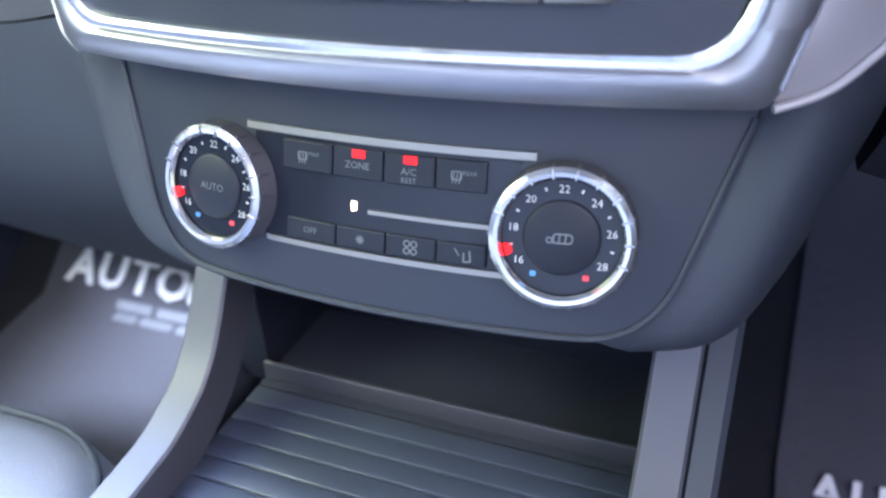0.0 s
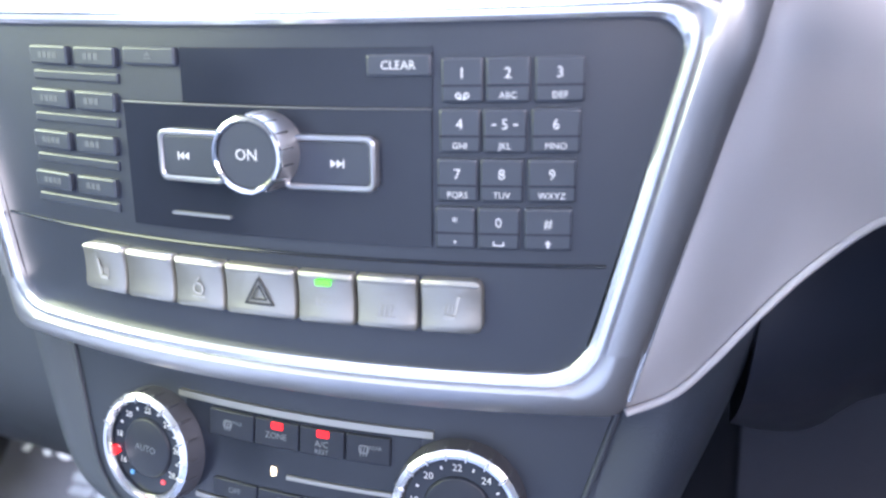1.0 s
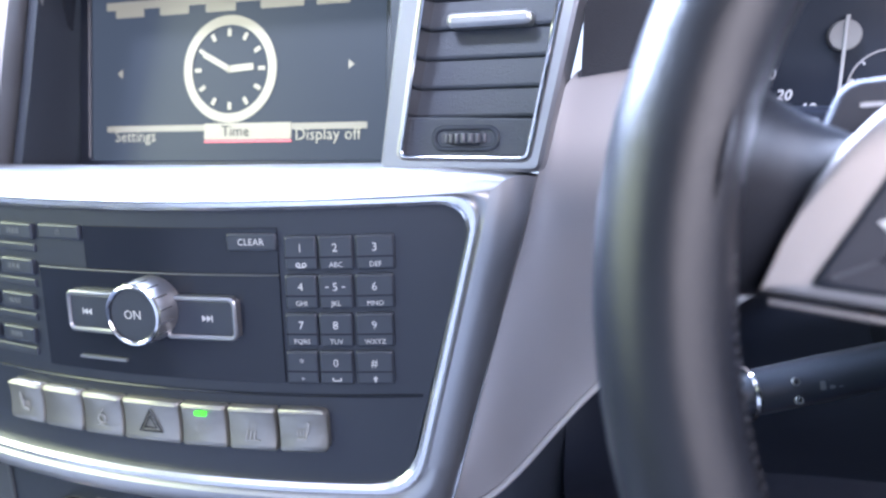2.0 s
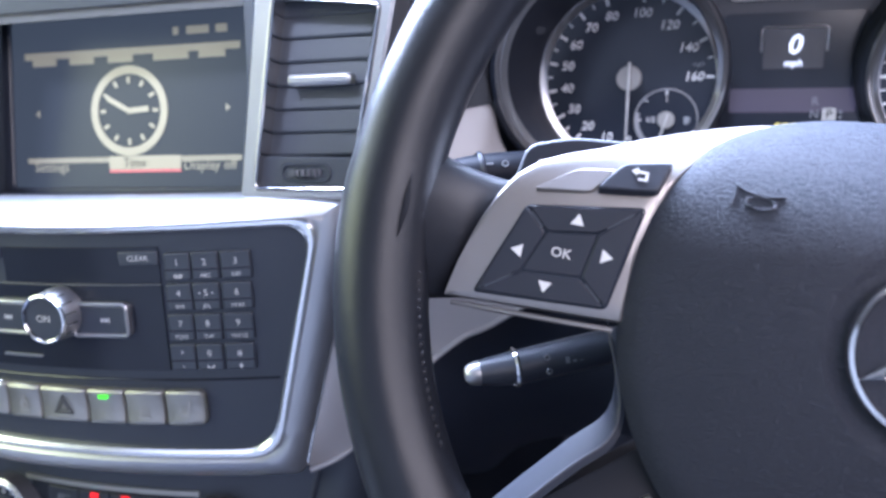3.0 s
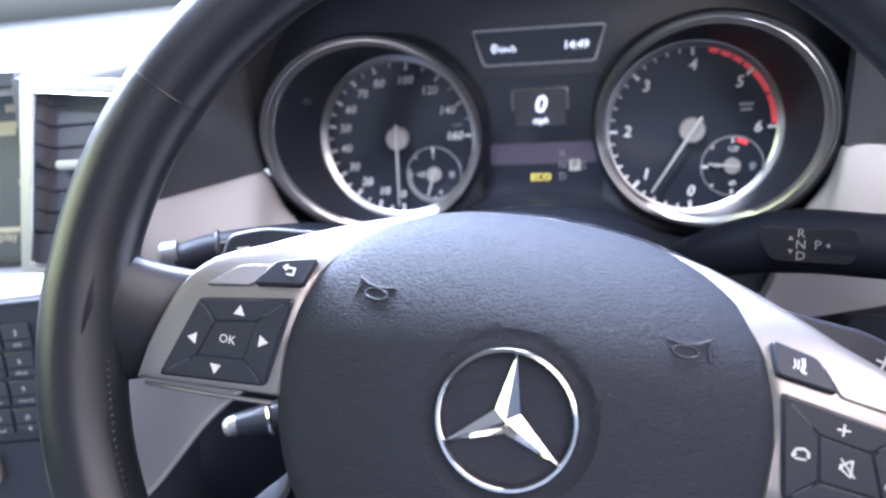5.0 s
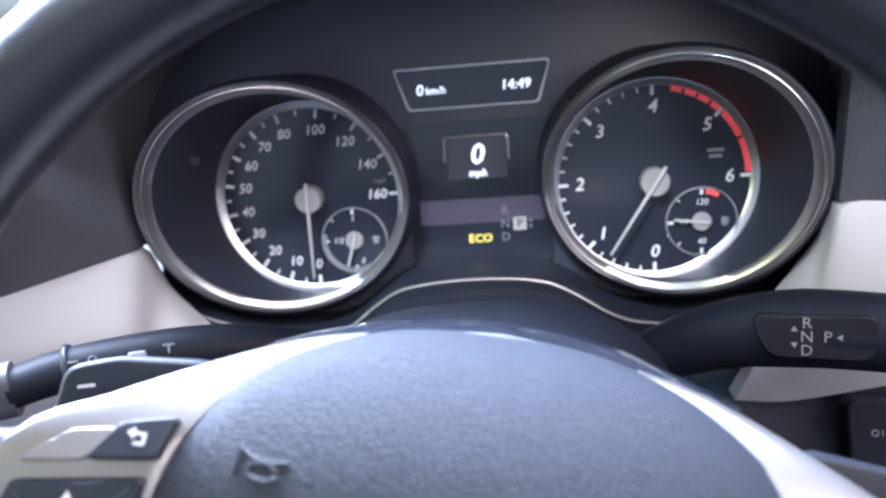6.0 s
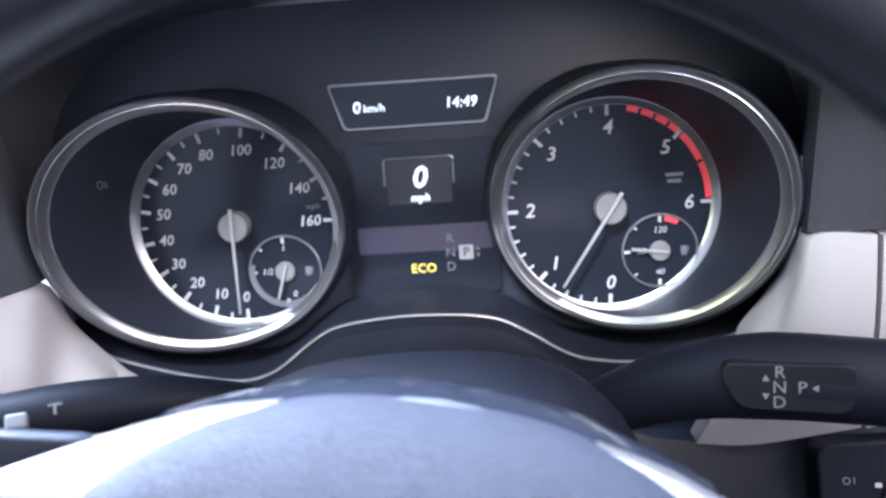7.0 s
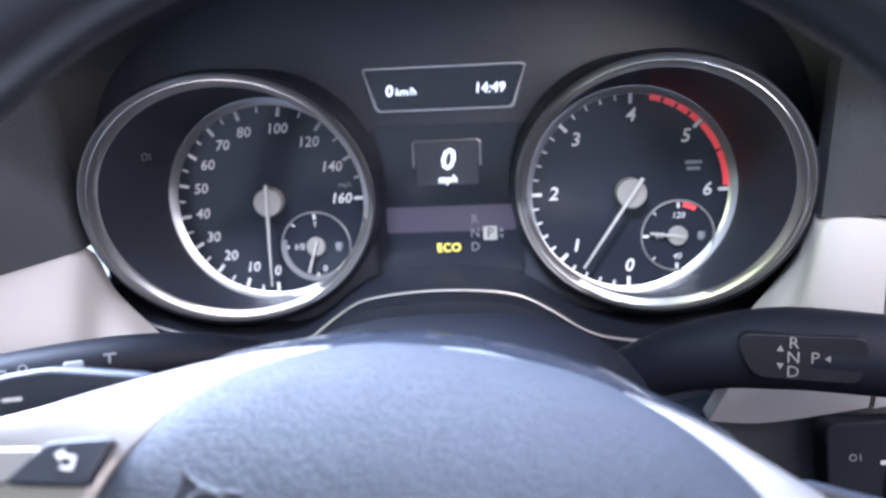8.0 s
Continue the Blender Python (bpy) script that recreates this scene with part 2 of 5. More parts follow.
def slab(bm, rows, back):
    """A sheet of points with thickness: rows of points, pushed by the vector back."""
    back = Vector(back)
    f = [[bm.verts.new(p) for p in r] for r in rows]
    g = [[bm.verts.new(Vector(p) + back) for p in r] for r in rows]
    n, k = len(f), len(f[0])
    for i in range(n - 1):
        for j in range(k - 1):
            bm.faces.new((f[i][j], f[i][j + 1], f[i + 1][j + 1], f[i + 1][j]))
            bm.faces.new((g[i][j], g[i + 1][j], g[i + 1][j + 1], g[i][j + 1]))
    for i in range(n - 1):
        for j in (0, k - 1):
            bm.faces.new((f[i][j], f[i + 1][j], g[i + 1][j], g[i][j]))
    for j in range(k - 1):
        for i in (0, n - 1):
            bm.faces.new((f[i][j], f[i][j + 1], g[i][j + 1], g[i][j]))
    return bm


def curve(points, n):
    """A smooth line of n points through the given ones."""
    p = [Vector(q) for q in points]
    out = []
    for i in range(n):
        s = i / (n - 1) * (len(p) - 1)
        k = min(int(s), len(p) - 2)
        t = s - k
        a, b, c, d = p[max(k - 1, 0)], p[k], p[k + 1], p[min(k + 2, len(p) - 1)]
        out.append(0.5 * (2 * b + (c - a) * t + (2 * a - 5 * b + 4 * c - d) * t * t + (3 * b - a - 3 * c + d) * t ** 3))
    return out


def between(low, high, n=8, bulge=(0, 0, 0)):
    """Rows of points from one line to another, bulged in the middle."""
    bulge = Vector(bulge)
    return [[a.lerp(b, i / (n - 1)) + bulge * math.sin(math.pi * i / (n - 1)) for a, b in zip(low, high)] for i in range(n)]


def tube(bm, line, radius, segs=12, closed=False, squash=1.0, up=(0, 0, 1)):
    """A round bar along a line; radius: one for all points, or one for each."""
    k = len(line)
    up = Vector(up)
    rings = []
    for i, p in enumerate(line):
        a, b = (line[i - 1], line[(i + 1) % k]) if closed else (line[max(i - 1, 0)], line[min(i + 1, k - 1)])
        t = (Vector(b) - Vector(a)).normalized()
        s = t.cross(up)
        s = s.normalized() if s.length > 1e-6 else t.orthogonal().normalized()
        w = s.cross(t)
        r = radius[i] if isinstance(radius, (list, tuple)) else radius
        rings.append([Vector(p) + r * (math.cos(6.2832 * j / segs) * s + squash * math.sin(6.2832 * j / segs) * w) for j in range(segs)])
    return skin(bm, rings + (rings[:1] if closed else []), True, not closed)


def text(bm, body, size, m, shear=0.0, depth=0.0002, bold=0.0):
    """Lettering in the built-in font, centred on m's origin, raised by depth."""
    cu = bpy.data.curves.new("letters", "FONT")
    cu.body, cu.size, cu.align_x, cu.align_y, cu.shear = body, 1.0, "CENTER", "CENTER", shear
    cu.resolution_u, cu.offset = 2, bold
    ob = new("letters", cu)
    bpy.context.view_layer.update()
    me = bpy.data.meshes.new_from_object(ob.evaluated_get(bpy.context.evaluated_depsgraph_get()))
    bpy.data.objects.remove(ob)
    bpy.data.curves.remove(cu)
    vs = [bm.verts.new(m @ Vector((v.co.x * size, v.co.y * size, depth))) for v in me.vertices]
    for p in me.polygons:
        try:
            bm.faces.new([vs[i] for i in p.vertices])
        except ValueError:
            pass
    bpy.data.meshes.remove(me)
    return bm


def bar(bm, x0, y0, x1, y1, w, m, h=0.0003):
    """A thin raised stroke from one point to another in m's plane."""
    d = Vector((x1 - x0, y1 - y0))
    n = Vector((-d.y, d.x)).normalized() * w / 2
    pts = [(x0 - n.x, y0 - n.y), (x1 - n.x, y1 - n.y), (x1 + n.x, y1 + n.y), (x0 + n.x, y0 + n.y)]
    if (pts[1][0] - pts[0][0]) * (pts[2][1] - pts[1][1]) - (pts[1][1] - pts[0][1]) * (pts[2][0] - pts[1][0]) < 0:
        pts = pts[::-1]
    return prism(bm, pts, 0.0, h, m)


def shift(m, x=0.0, y=0.0, h=0.0, turn=0.0):
    return m @ pose(x, y, h, 0, 0, turn)


def circle(r, n=48, cx=0.0, cy=0.0, ry=None):
    return [(cx + r * math.cos(6.28318 * i / n), cy + (ry or r) * math.sin(6.28318 * i / n)) for i in range(n)]


# the curved faces of the centre console
def radio_y(x, z):
    return 0.350 + 0.14 * (z - 0.695) + 0.016 * (x / 0.14) ** 2


def climate_y(x, z):
    return 0.3635 + 0.26 * (z - 0.593) + 0.016 * (x / 0.14) ** 2


def on(face, x, z, h=0.0):
    """The frame that lies on a curved face at x and z, h in front of it."""
    e = 0.001
    u = Vector((2 * e, face(x + e, z) - face(x - e, z), 0)).normalized()
    v = Vector((0, face(x, z + e) - face(x, z - e), 2 * e)).normalized()
    n = u.cross(v).normalized()
    v = n.cross(u)
    m = Matrix((u, v, n)).transposed().to_4x4()
    m.translation = Vector((x, face(x, z), z)) + n * h
    return m


# ---- the car round the driver ----
WX = 0.419  # the middle of the steering wheel and the instruments


def box(bm, x0, x1, y0, y1, z0, z1, bevel=0.0):
    r = bmesh.ops.create_cube(bm, size=1, matrix=Matrix.Translation(((x0 + x1) / 2, (y0 + y1) / 2, (z0 + z1) / 2)) @ Matrix.Diagonal((x1 - x0, y1 - y0, z1 - z0, 1)))
    if bevel:
        es = list({e for v in r["verts"] for e in v.link_edges})
        bmesh.ops.bevel(bm, geom=es, offset=bevel, segments=3, profile=0.5, affect="EDGES")
    return bm


def structure(name, bm, mat, label, category):
    return tagged(part(name, bm, mat, None), label, category, kind="structure")


structure("ground", box(B(), -300, 300, -300, 300, -0.45, -0.40), GROUND, "pale concrete yard outside the car", "ground")
bm = B()
slab(bm, [[(x, y, z) for x in (-0.80, -0.11, 0.11, 0.80)] for y, z in ((-2.0, 0.10), (0.55, 0.10), (0.72, 0.13), (0.95, 0.34), (1.05, 0.60))], (0, 0, -0.03))
structure("floor", bm, CARPET, "dark carpeted car floor rising into the footwells", "floor")
# unseen roof; its middle opening is added to let skylight onto rings and wheel
bm = B()
roof = lambda x, y: 1.42 - 0.05 * (x / 0.7) ** 2 + float(np.interp(y, (-2.0, -1.0, 0.0, 0.35), (-0.04, 0.02, 0.0, -0.05)))
for xs, ys in (((-0.70, -0.55, -0.42), (-2.0, -1.0, -0.10, 0.0, 0.20, 0.35)), ((0.42, 0.55, 0.70), (-2.0, -1.0, -0.10, 0.0, 0.20, 0.35)), ((-0.42, 0.0, 0.42), (0.20, 0.27, 0.35)), ((-0.42, 0.0, 0.42), (-2.0, -1.0, -0.40, -0.10))):
    slab(bm, [[(x, y, roof(x, y)) for x in xs] for y in ys], (0, 0, 0.03))
structure("ceiling", bm, ROOFCLOTH, "unseen grey cloth headlining with an opening added for skylight", "ceiling")
for side, nm in ((-1, "wall_near_side"), (1, "wall_off_side")):
    bm = B()
    slab(bm, [[(side * x, y, z) for y in (-2.0, -1.0, 0.0, 0.6, 1.05)] for x, z in ((0.80, 0.05), (0.80, 0.50), (0.79, 0.70), (0.82, 0.92))], (side * 0.06, 0, 0))
    structure(nm, bm, SOFT, "dark door lining below the side windows", "wall")
for side, nm in ((-1, "pillar_near_side"), (1, "pillar_off_side")):
    bm = B()
    tube(bm, curve([(side * 0.80, 1.02, 0.90), (side * 0.76, 0.70, 1.17), (side * 0.70, 0.36, 1.38)], 8), 0.035, 10)
    structure(nm, bm, ROOFCLOTH, "grey windscreen pillar of the car", "pillar")
    bm = B()
    tube(bm, curve([(side * 0.81, -0.62, 0.90), (side * 0.78, -0.64, 1.17), (side * 0.70, -0.66, 1.38)], 8), 0.05, 10)
    structure(nm.replace("pillar", "door_pillar"), bm, ROOFCLOTH, "grey pillar between the side windows", "pillar")
# unseen wall, made tall to cut the light that comes from behind
structure("wall_rear", box(B(), -0.8, 0.8, -0.94, -0.9, 0.05, 1.32), SEAT, "plain unseen wall across the cabin, raised to block rear light", "wall")

# ---- dashboard ----
dash = thing("dashboard", (0, 0.7, 0.6), "black grained dashboard with pale aluminium trim", "dashboard")
# the upper pad, from the vents to the windscreen
bm = B()
xs = [-0.80 + 1.6 * i / 40 for i in range(41)]


def pad_z(x, y):
    hood = 0.064 * math.exp(-((x - WX) / 0.185) ** 6) * min(1, max(0, (0.92 - y) / 0.25))
    return 0.892 + hood - 0.10 * max(0, y - 0.7) ** 1.5 - 0.02 * abs(x / 0.8) ** 3


slab(bm, [[(x, y, pad_z(x, y) - drop) for x in xs] for y, drop in ((0.427, 0.008), (0.430, 0.003), (0.436, 0.0005), (0.45, 0), (0.55, 0), (0.65, 0), (0.75, 0), (0.85, 0), (0.95, 0), (1.04, 0))], (0, 0.0, -0.006))
part("upper_pad", bm, PAD, dash)
# the passenger's side of the dashboard face
bm = B()
lo = curve([(-0.80, 0.482, 0.60), (-0.5, 0.442, 0.60), (-0.30, 0.432, 0.606), (-0.210, 0.422, 0.620)], 14)
hi = curve([(-0.80, 0.46, 0.885), (-0.5, 0.44, 0.885), (-0.30, 0.43, 0.885), (-0.205, 0.43, 0.885)], 14)
slab(bm, between(lo, hi, 10, (0, -0.03, 0)), (0, 0.03, 0))
part("passenger_face", bm, PAD, dash)
bm = B()
lo = curve([(-0.80, 0.56, 0.42), (-0.5, 0.52, 0.40), (-0.30, 0.50, 0.40), (-0.17, 0.47, 0.42)], 14)
hi = curve([(-0.80, 0.48, 0.60), (-0.5, 0.44, 0.60), (-0.30, 0.43, 0.605), (-0.20, 0.42, 0.62)], 14)
slab(bm, between(lo, hi, 10, (0, -0.025, 0)), (0, 0.03, 0))
part("glovebox_lid", bm, SOFT, dash)


def wing(side):
    """The pale trim that sweeps up from the console's foot to the instruments."""
    top = [(0.146, 0.366, 0.640), (0.163, 0.378, 0.700), (0.184, 0.397, 0.766), (0.199, 0.411, 0.812), (0.221, 0.440, 0.812), (0.2405, 0.470, 0.810), (0.246, 0.480, 0.782), (0.262, 0.488, 0.752)]
    low = [(0.148, 0.366, 0.621), (0.164, 0.375, 0.6258), (0.177, 0.386, 0.6355), (0.191, 0.396, 0.6508), (0.208, 0.406, 0.6685), (0.230, 0.422, 0.683), (0.250, 0.437, 0.6885), (0.320, 0.495, 0.716)]
    s = lambda pts: curve([(side * x, y, z) for x, y, z in pts], 40)
    return slab(B(), between(s(low), s(top), 12, (0, -0.006, 0)), (0, 0.012, 0)), s(low)


for side in (1, -1):
    bm, edge = wing(side)
    part("trim_wing", bm, TRIM, dash, "pale brushed aluminium trim panel")
    part("trim_edge", tube(B(), [p + Vector((0, -0.002, -0.001)) for p in edge], 0.0016, 8), TRIM, dash)
# trim to the right of the instruments, above and below the gear stalk
bm = B()
lo = curve([(0.552, 0.487, 0.6935), (0.578, 0.476, 0.698), (0.622, 0.465, 0.711)], 14)
hi = curve([(0.576, 0.488, 0.752), (0.592, 0.480, 0.782), (0.5975, 0.470, 0.806), (0.622, 0.465, 0.806)], 14)
slab(bm, between(lo, hi, 8, (0, -0.004, 0)), (0, 0.012, 0))
part("trim_band", bm, TRIM, dash, "pale brushed aluminium trim panel")
bm = B()
lo = curve([(0.624, 0.464, 0.711), (0.70, 0.46, 0.724), (0.79, 0.47, 0.735)], 14)
hi = curve([(0.624, 0.464, 0.806), (0.70, 0.46, 0.806), (0.79, 0.47, 0.80)], 14)
slab(bm, between(lo, hi, 8, (0, -0.004, 0)), (0, 0.012, 0))
part("trim_band", bm, TRIM, dash, "pale brushed aluminium trim panel")
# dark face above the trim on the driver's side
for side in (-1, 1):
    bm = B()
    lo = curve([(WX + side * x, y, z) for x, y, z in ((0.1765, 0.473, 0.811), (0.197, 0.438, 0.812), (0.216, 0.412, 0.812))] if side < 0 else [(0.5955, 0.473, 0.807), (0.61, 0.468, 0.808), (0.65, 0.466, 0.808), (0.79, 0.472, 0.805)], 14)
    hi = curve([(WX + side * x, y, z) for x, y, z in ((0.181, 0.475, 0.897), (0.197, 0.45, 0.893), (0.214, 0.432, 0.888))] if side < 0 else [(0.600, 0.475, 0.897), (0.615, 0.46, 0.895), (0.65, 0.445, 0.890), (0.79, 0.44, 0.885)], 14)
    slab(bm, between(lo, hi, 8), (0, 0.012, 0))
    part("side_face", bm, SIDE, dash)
# the knee panel under the trim
bm = B()
hi = curve([(0.195, 0.409, 0.651), (0.208, 0.416, 0.667), (0.230, 0.431, 0.682), (0.250, 0.446, 0.6875), (0.290, 0.478, 0.702), (0.35, 0.50, 0.722), (0.45, 0.50, 0.722), (0.55, 0.490, 0.692), (0.65, 0.469, 0.716), (0.79, 0.475, 0.732)], 30)
lo = curve([(0.19, 0.45, 0.565), (0.21, 0.46, 0.557), (0.23, 0.47, 0.556), (0.255, 0.475, 0.576), (0.30, 0.48, 0.584), (0.38, 0.48, 0.586), (0.46, 0.48, 0.586), (0.56, 0.48, 0.586), (0.66, 0.48, 0.586), (0.79, 0.49, 0.586)], 30)
slab(bm, between(lo, hi, 10, (0, -0.02, 0)), (0, 0.03, 0))
part("knee_panel", bm, DARK, dash)

# ---- centre console ----
console = thing("centre_console", (0, 0.42, 0.45), "black centre console with satin silver frame", "console")


# the dark fascia that carries radio and climate controls
bm = B()
zs = [0.630 + 0.142 * i / 10 for i in range(11)]
slab(bm, [[((0.128 + 0.036 * (z - 0.63) / 0.14) * s, radio_y((0.128 + 0.036 * (z - 0.63) / 0.14) * s, z), z) for s in [i / 16 for i in range(-16, 17)]] for z in zs], (0, 0.03, 0))
part("upper_fascia", bm, PANEL, console)


def outline(z0, z1, w0, w1, r, n=14):
    """An outline in x and z with rounded corners: w0 wide below, w1 above; its sides are cut into n."""
    pts = rounded([(-w0, z0), (w0, z0), (w1, z1), (-w1, z1)], r, 6)
    out = []
    for i, p in enumerate(pts):
        q = pts[(i + 1) % len(pts)]
        k = n if i % 7 == 6 else 1
        out += [(p[0] + (q[0] - p[0]) * j / k, p[1] + (q[1] - p[1]) * j / k) for j in range(k)]
    return out


def moulding(levels, face):
    """A frame on a curved face between outlines: rows of (outline, height)."""
    rings = [[on(face, x, z, h).translation for x, z in line] for line, h in levels]
    return skin(B(), rings + rings[:1], True)


def grow(d, r):
    return outline(0.6380 - d, 0.7660 + min(d, 0.0036), 0.1325 + d * 0.9, 0.1630 + d * 0.9, r)


part("inner_frame", moulding([(grow(-0.001, 0.018), -0.004), (grow(-0.001, 0.018), 0.0025), (grow(0.0006, 0.018), 0.0042), (grow(0.0026, 0.017), 0.0042), (grow(0.0040, 0.016), 0.0022), (grow(0.0040, 0.016), -0.004)], radio_y), BRIGHT, console, "bright polished inner edge of the silver frame")
outer_line = outline(0.6215, 0.7695, 0.1478, 0.1856, 0.007)
part("silver_frame", moulding([(grow(0.0038, 0.016), -0.006), (grow(0.0040, 0.016), 0.0020), (grow(0.0062, 0.014), 0.0040), (grow(0.0085, 0.013), 0.0040), (outline(0.6240, 0.7690, 0.1462, 0.1838, 0.008), 0.0010), (outer_line, -0.0015), (outline(0.6212, 0.7697, 0.1476, 0.1858, 0.007), -0.018)], radio_y), SILVER, console, "satin silver frame round the radio")
for side in (1, -1):
    line = sorted([p for p in outer_line if p[0] > 0.1470 and 0.628 < p[1] < 0.768], key=lambda p: p[1])
    part("frame_lining", tube(B(), [on(radio_y, side * x, z, -0.0012).translation for x, z in line if z < 0.742], 0.0008, 8), BRIGHT, console, "thin polished line beside the frame")
# the silver shelf above the radio, under the screen; it meets the frame's sides in a mitre
bm = B()
sag = lambda x: 0.005 * max(0, (abs(x) - 0.150) / 0.0355) ** 2
lo = [Vector((x, radio_y(x, 0.770) - 0.0044, 0.7700)) for x in [0.1695 * i / 26 for i in range(-26, 27)]]
hi = [Vector((x, 0.392 + 0.012 * (x / 0.18) ** 2 - 2.4 * sag(x), 0.7785 - sag(x))) for x in [0.1862 * i / 26 for i in range(-26, 27)]]
shelf = between(lo, hi, 6, (0, -0.002, 0.0035))
slab(bm, shelf, (0, 0.008, -0.0025))
part("silver_shelf", bm, SILVER, console, "satin silver shelf under the screen")
for side in (1, -1):
    mitre = [r[-1 if side > 0 else 0].copy() for r in shelf]
    bars = []
    for q in range(6):
        ribs = []
        for z, lift in ((0.648, 0.0), (0.675, 0.0), (0.702, 0.0), (0.728, 0.0002), (0.752, 0.0012)):
            a, b = 0.1604 + 0.238 * (z - 0.735), 0.1775 + 0.2615 * (z - 0.735)
            h = (0.0044, 0.0046, 0.0042, 0.0034, 0.0020, -0.0006)[q] + lift
            ribs.append(on(radio_y, side * (a + (b - a) * q / 5), z, h).translation)
        bars.append(curve(ribs + [mitre[q]], 26))
    part("frame_side", slab(B(), bars, (0, 0.006, 0)), SILVER, console)
# lower fascia with the climate controls
bm = B()
rows = []
edge_z = [0.5210, 0.5245, 0.5300, 0.5427, 0.5750, 0.6090, 0.6260]
edge_w = [0.0940, 0.1070, 0.1150, 0.1240, 0.1340, 0.1438, 0.1480]
for i in range(19):
    z = 0.521 + 0.105 * (i / 18) ** 1.5
    w = float(np.interp(z, edge_z, edge_w))
    rows.append([(w * s, climate_y(w * s, z), z) for s in [j / 16 for j in range(-16, 17)]])
slab(bm, rows, (0, 0.03, 0))
part("lower_fascia", bm, PANEL, console)
half = list(zip(edge_w, edge_z))[:6]
low_edge = [(-x, z) for x, z in half[::-1]] + [(-0.06, 0.5202), (0, 0.520), (0.06, 0.5202)] + half
line = curve([(x, climate_y(x, z) - 0.0005, z) for x, z in low_edge], 60)
# edge bead, coloured lighter than the fascia to carry its highlight
part("fascia_edge", tube(B(), line, 0.0015, 8), SOFT, console)


def cheek(side):
    """The rounded flank beside the climate controls that runs forward into the footwell."""
    a = curve([(side * x, climate_y(x, z) + 0.001, z) for x, z in ((0.1460, 0.615), (0.1345, 0.575), (0.1245, 0.5425), (0.1152, 0.5297), (0.0940, 0.520))], 16)
    b = curve([(side * x, y, z) for x, y, z in ((0.168, 0.382, 0.622), (0.160, 0.375, 0.572), (0.150, 0.368, 0.536), (0.137, 0.366, 0.517), (0.115, 0.366, 0.509))], 16)
    c = curve([(side * x, y, z) for x, y, z in ((0.203, 0.416, 0.662), (0.185, 0.416, 0.592), (0.165, 0.408, 0.534), (0.147, 0.404, 0.508), (0.118, 0.404, 0.503))], 16)
    d = curve([(side * x, y, z) for x, y, z in ((0.230, 0.48, 0.670), (0.194, 0.50, 0.585), (0.166, 0.50, 0.520), (0.147, 0.50, 0.502), (0.118, 0.50, 0.499))], 16)
    e = [p + Vector((side * 0.010, 0.14, 0)) for p in d]
    rows = [curve([a[i], b[i], c[i], d[i], e[i]], 17) for i in range(16)]
    return slab(B(), rows, (side * -0.002, 0.012, 0.004))


for side in (1, -1):
    part("cheek", cheek(side), SOFT, console)
# the storage bay under the climate controls
bm = B()
box(bm, -0.132, 0.132, 0.49, 0.50, 0.37, 0.53)
box(bm, -0.113, 0.113, 0.385, 0.49, 0.511, 0.517)
part("bay_back", bm, DARK, console)


def rail(side, prof=((0.115, -0.03), (0.115, -0.0015), (0.1165, 0), (0.1355, 0), (0.137, -0.0015), (0.137, -0.03))):
    path = curve([(0, 0.405, 0.522), (0, 0.390, 0.495), (0, 0.362, 0.452), (0, 0.334, 0.432), (0, 0.290, 0.422), (0, 0.15, 0.416), (0, -0.10, 0.414)], 30)
    rings = []
    for i, p in enumerate(path):
        t = (path[min(i + 1, 29)] - path[max(i - 1, 0)]).normalized()
        n = Vector((0, t.z, -t.y))
        rings.append([p + Vector((side * x + 0.003, 0, 0)) + n * h for x, h in prof])
    return skin(B(), rings, True, True)


for side in (1, -1):
    part("rail", rail(side), RAIL, console, "grey metal rail beside the storage tray")
    if side > 0:
        part("rail_flank", rail(side, ((0.1374, -0.03), (0.1374, -0.004), (0.1386, -0.0024), (0.1490, -0.0030), (0.1520, -0.0060), (0.1520, -0.03))), SOFT, console)
    bm = B()
    slab(bm, [[(side * x, y, z) for y in (-0.10, 0.15, 0.28, 0.36, 0.42, 0.50)] for x, z in ((0.1500, 0.400), (0.1505, 0.39), (0.152, 0.28), (0.155, 0.10))], (side * -0.01, 0, 0))
    part("tunnel_side", bm, SOFT, console)
    bm = B()
    slab(bm, [[(side * 0.1185, y, z) for y in (0.416, 0.43, 0.46, 0.50)] for z in (0.39, 0.45, 0.512)], (side * 0.020, 0, 0))
    part("bay_side", bm, DARK, console)
bm = B()
box(bm, -0.1175, 0.1175, 0.402, 0.49, 0.388, 0.398)
part("tray_floor", bm, SOFT, console)
bm = B()
box(bm, -0.117, 0.117, 0.4085, 0.4115, 0.398, 0.4115, 0.0008)
part("tray_strip", bm, RAIL, console, "dull metal strip along the back of the tray")
y = 0.400
while y > -0.08:
    bm = B()
    box(bm, -0.117, 0.117, y - 0.0145, y, 0.388, 0.3995, 0.0011)
    part("slat", bm, SLAT, console)
    y -= 0.0152

# ---- radio ----
radio = thing("radio_unit", (0, 0.36, 0.70), "black car radio with number keys and round knob", "radio")
# seam and raised dark block
line = [Vector((x, radio_y(x, 0.6805) - 0.0004, 0.6805)) for x in [0.1385 * i / 30 for i in range(-30, 31)]]
part("seam", tube(B(), line, 0.0007, 6), GLOSS, radio)
bm = B()
slab(bm, [[(x, radio_y(x, z) - 0.0012, z) for x in [-0.0545 + 0.131 * i / 16 for i in range(17)]] for z in (0.6865, 0.70, 0.72, 0.7355)], (0, 0.004, 0))
part("gloss_panel", bm, GLOSS, radio, "gloss black panel round the knob")
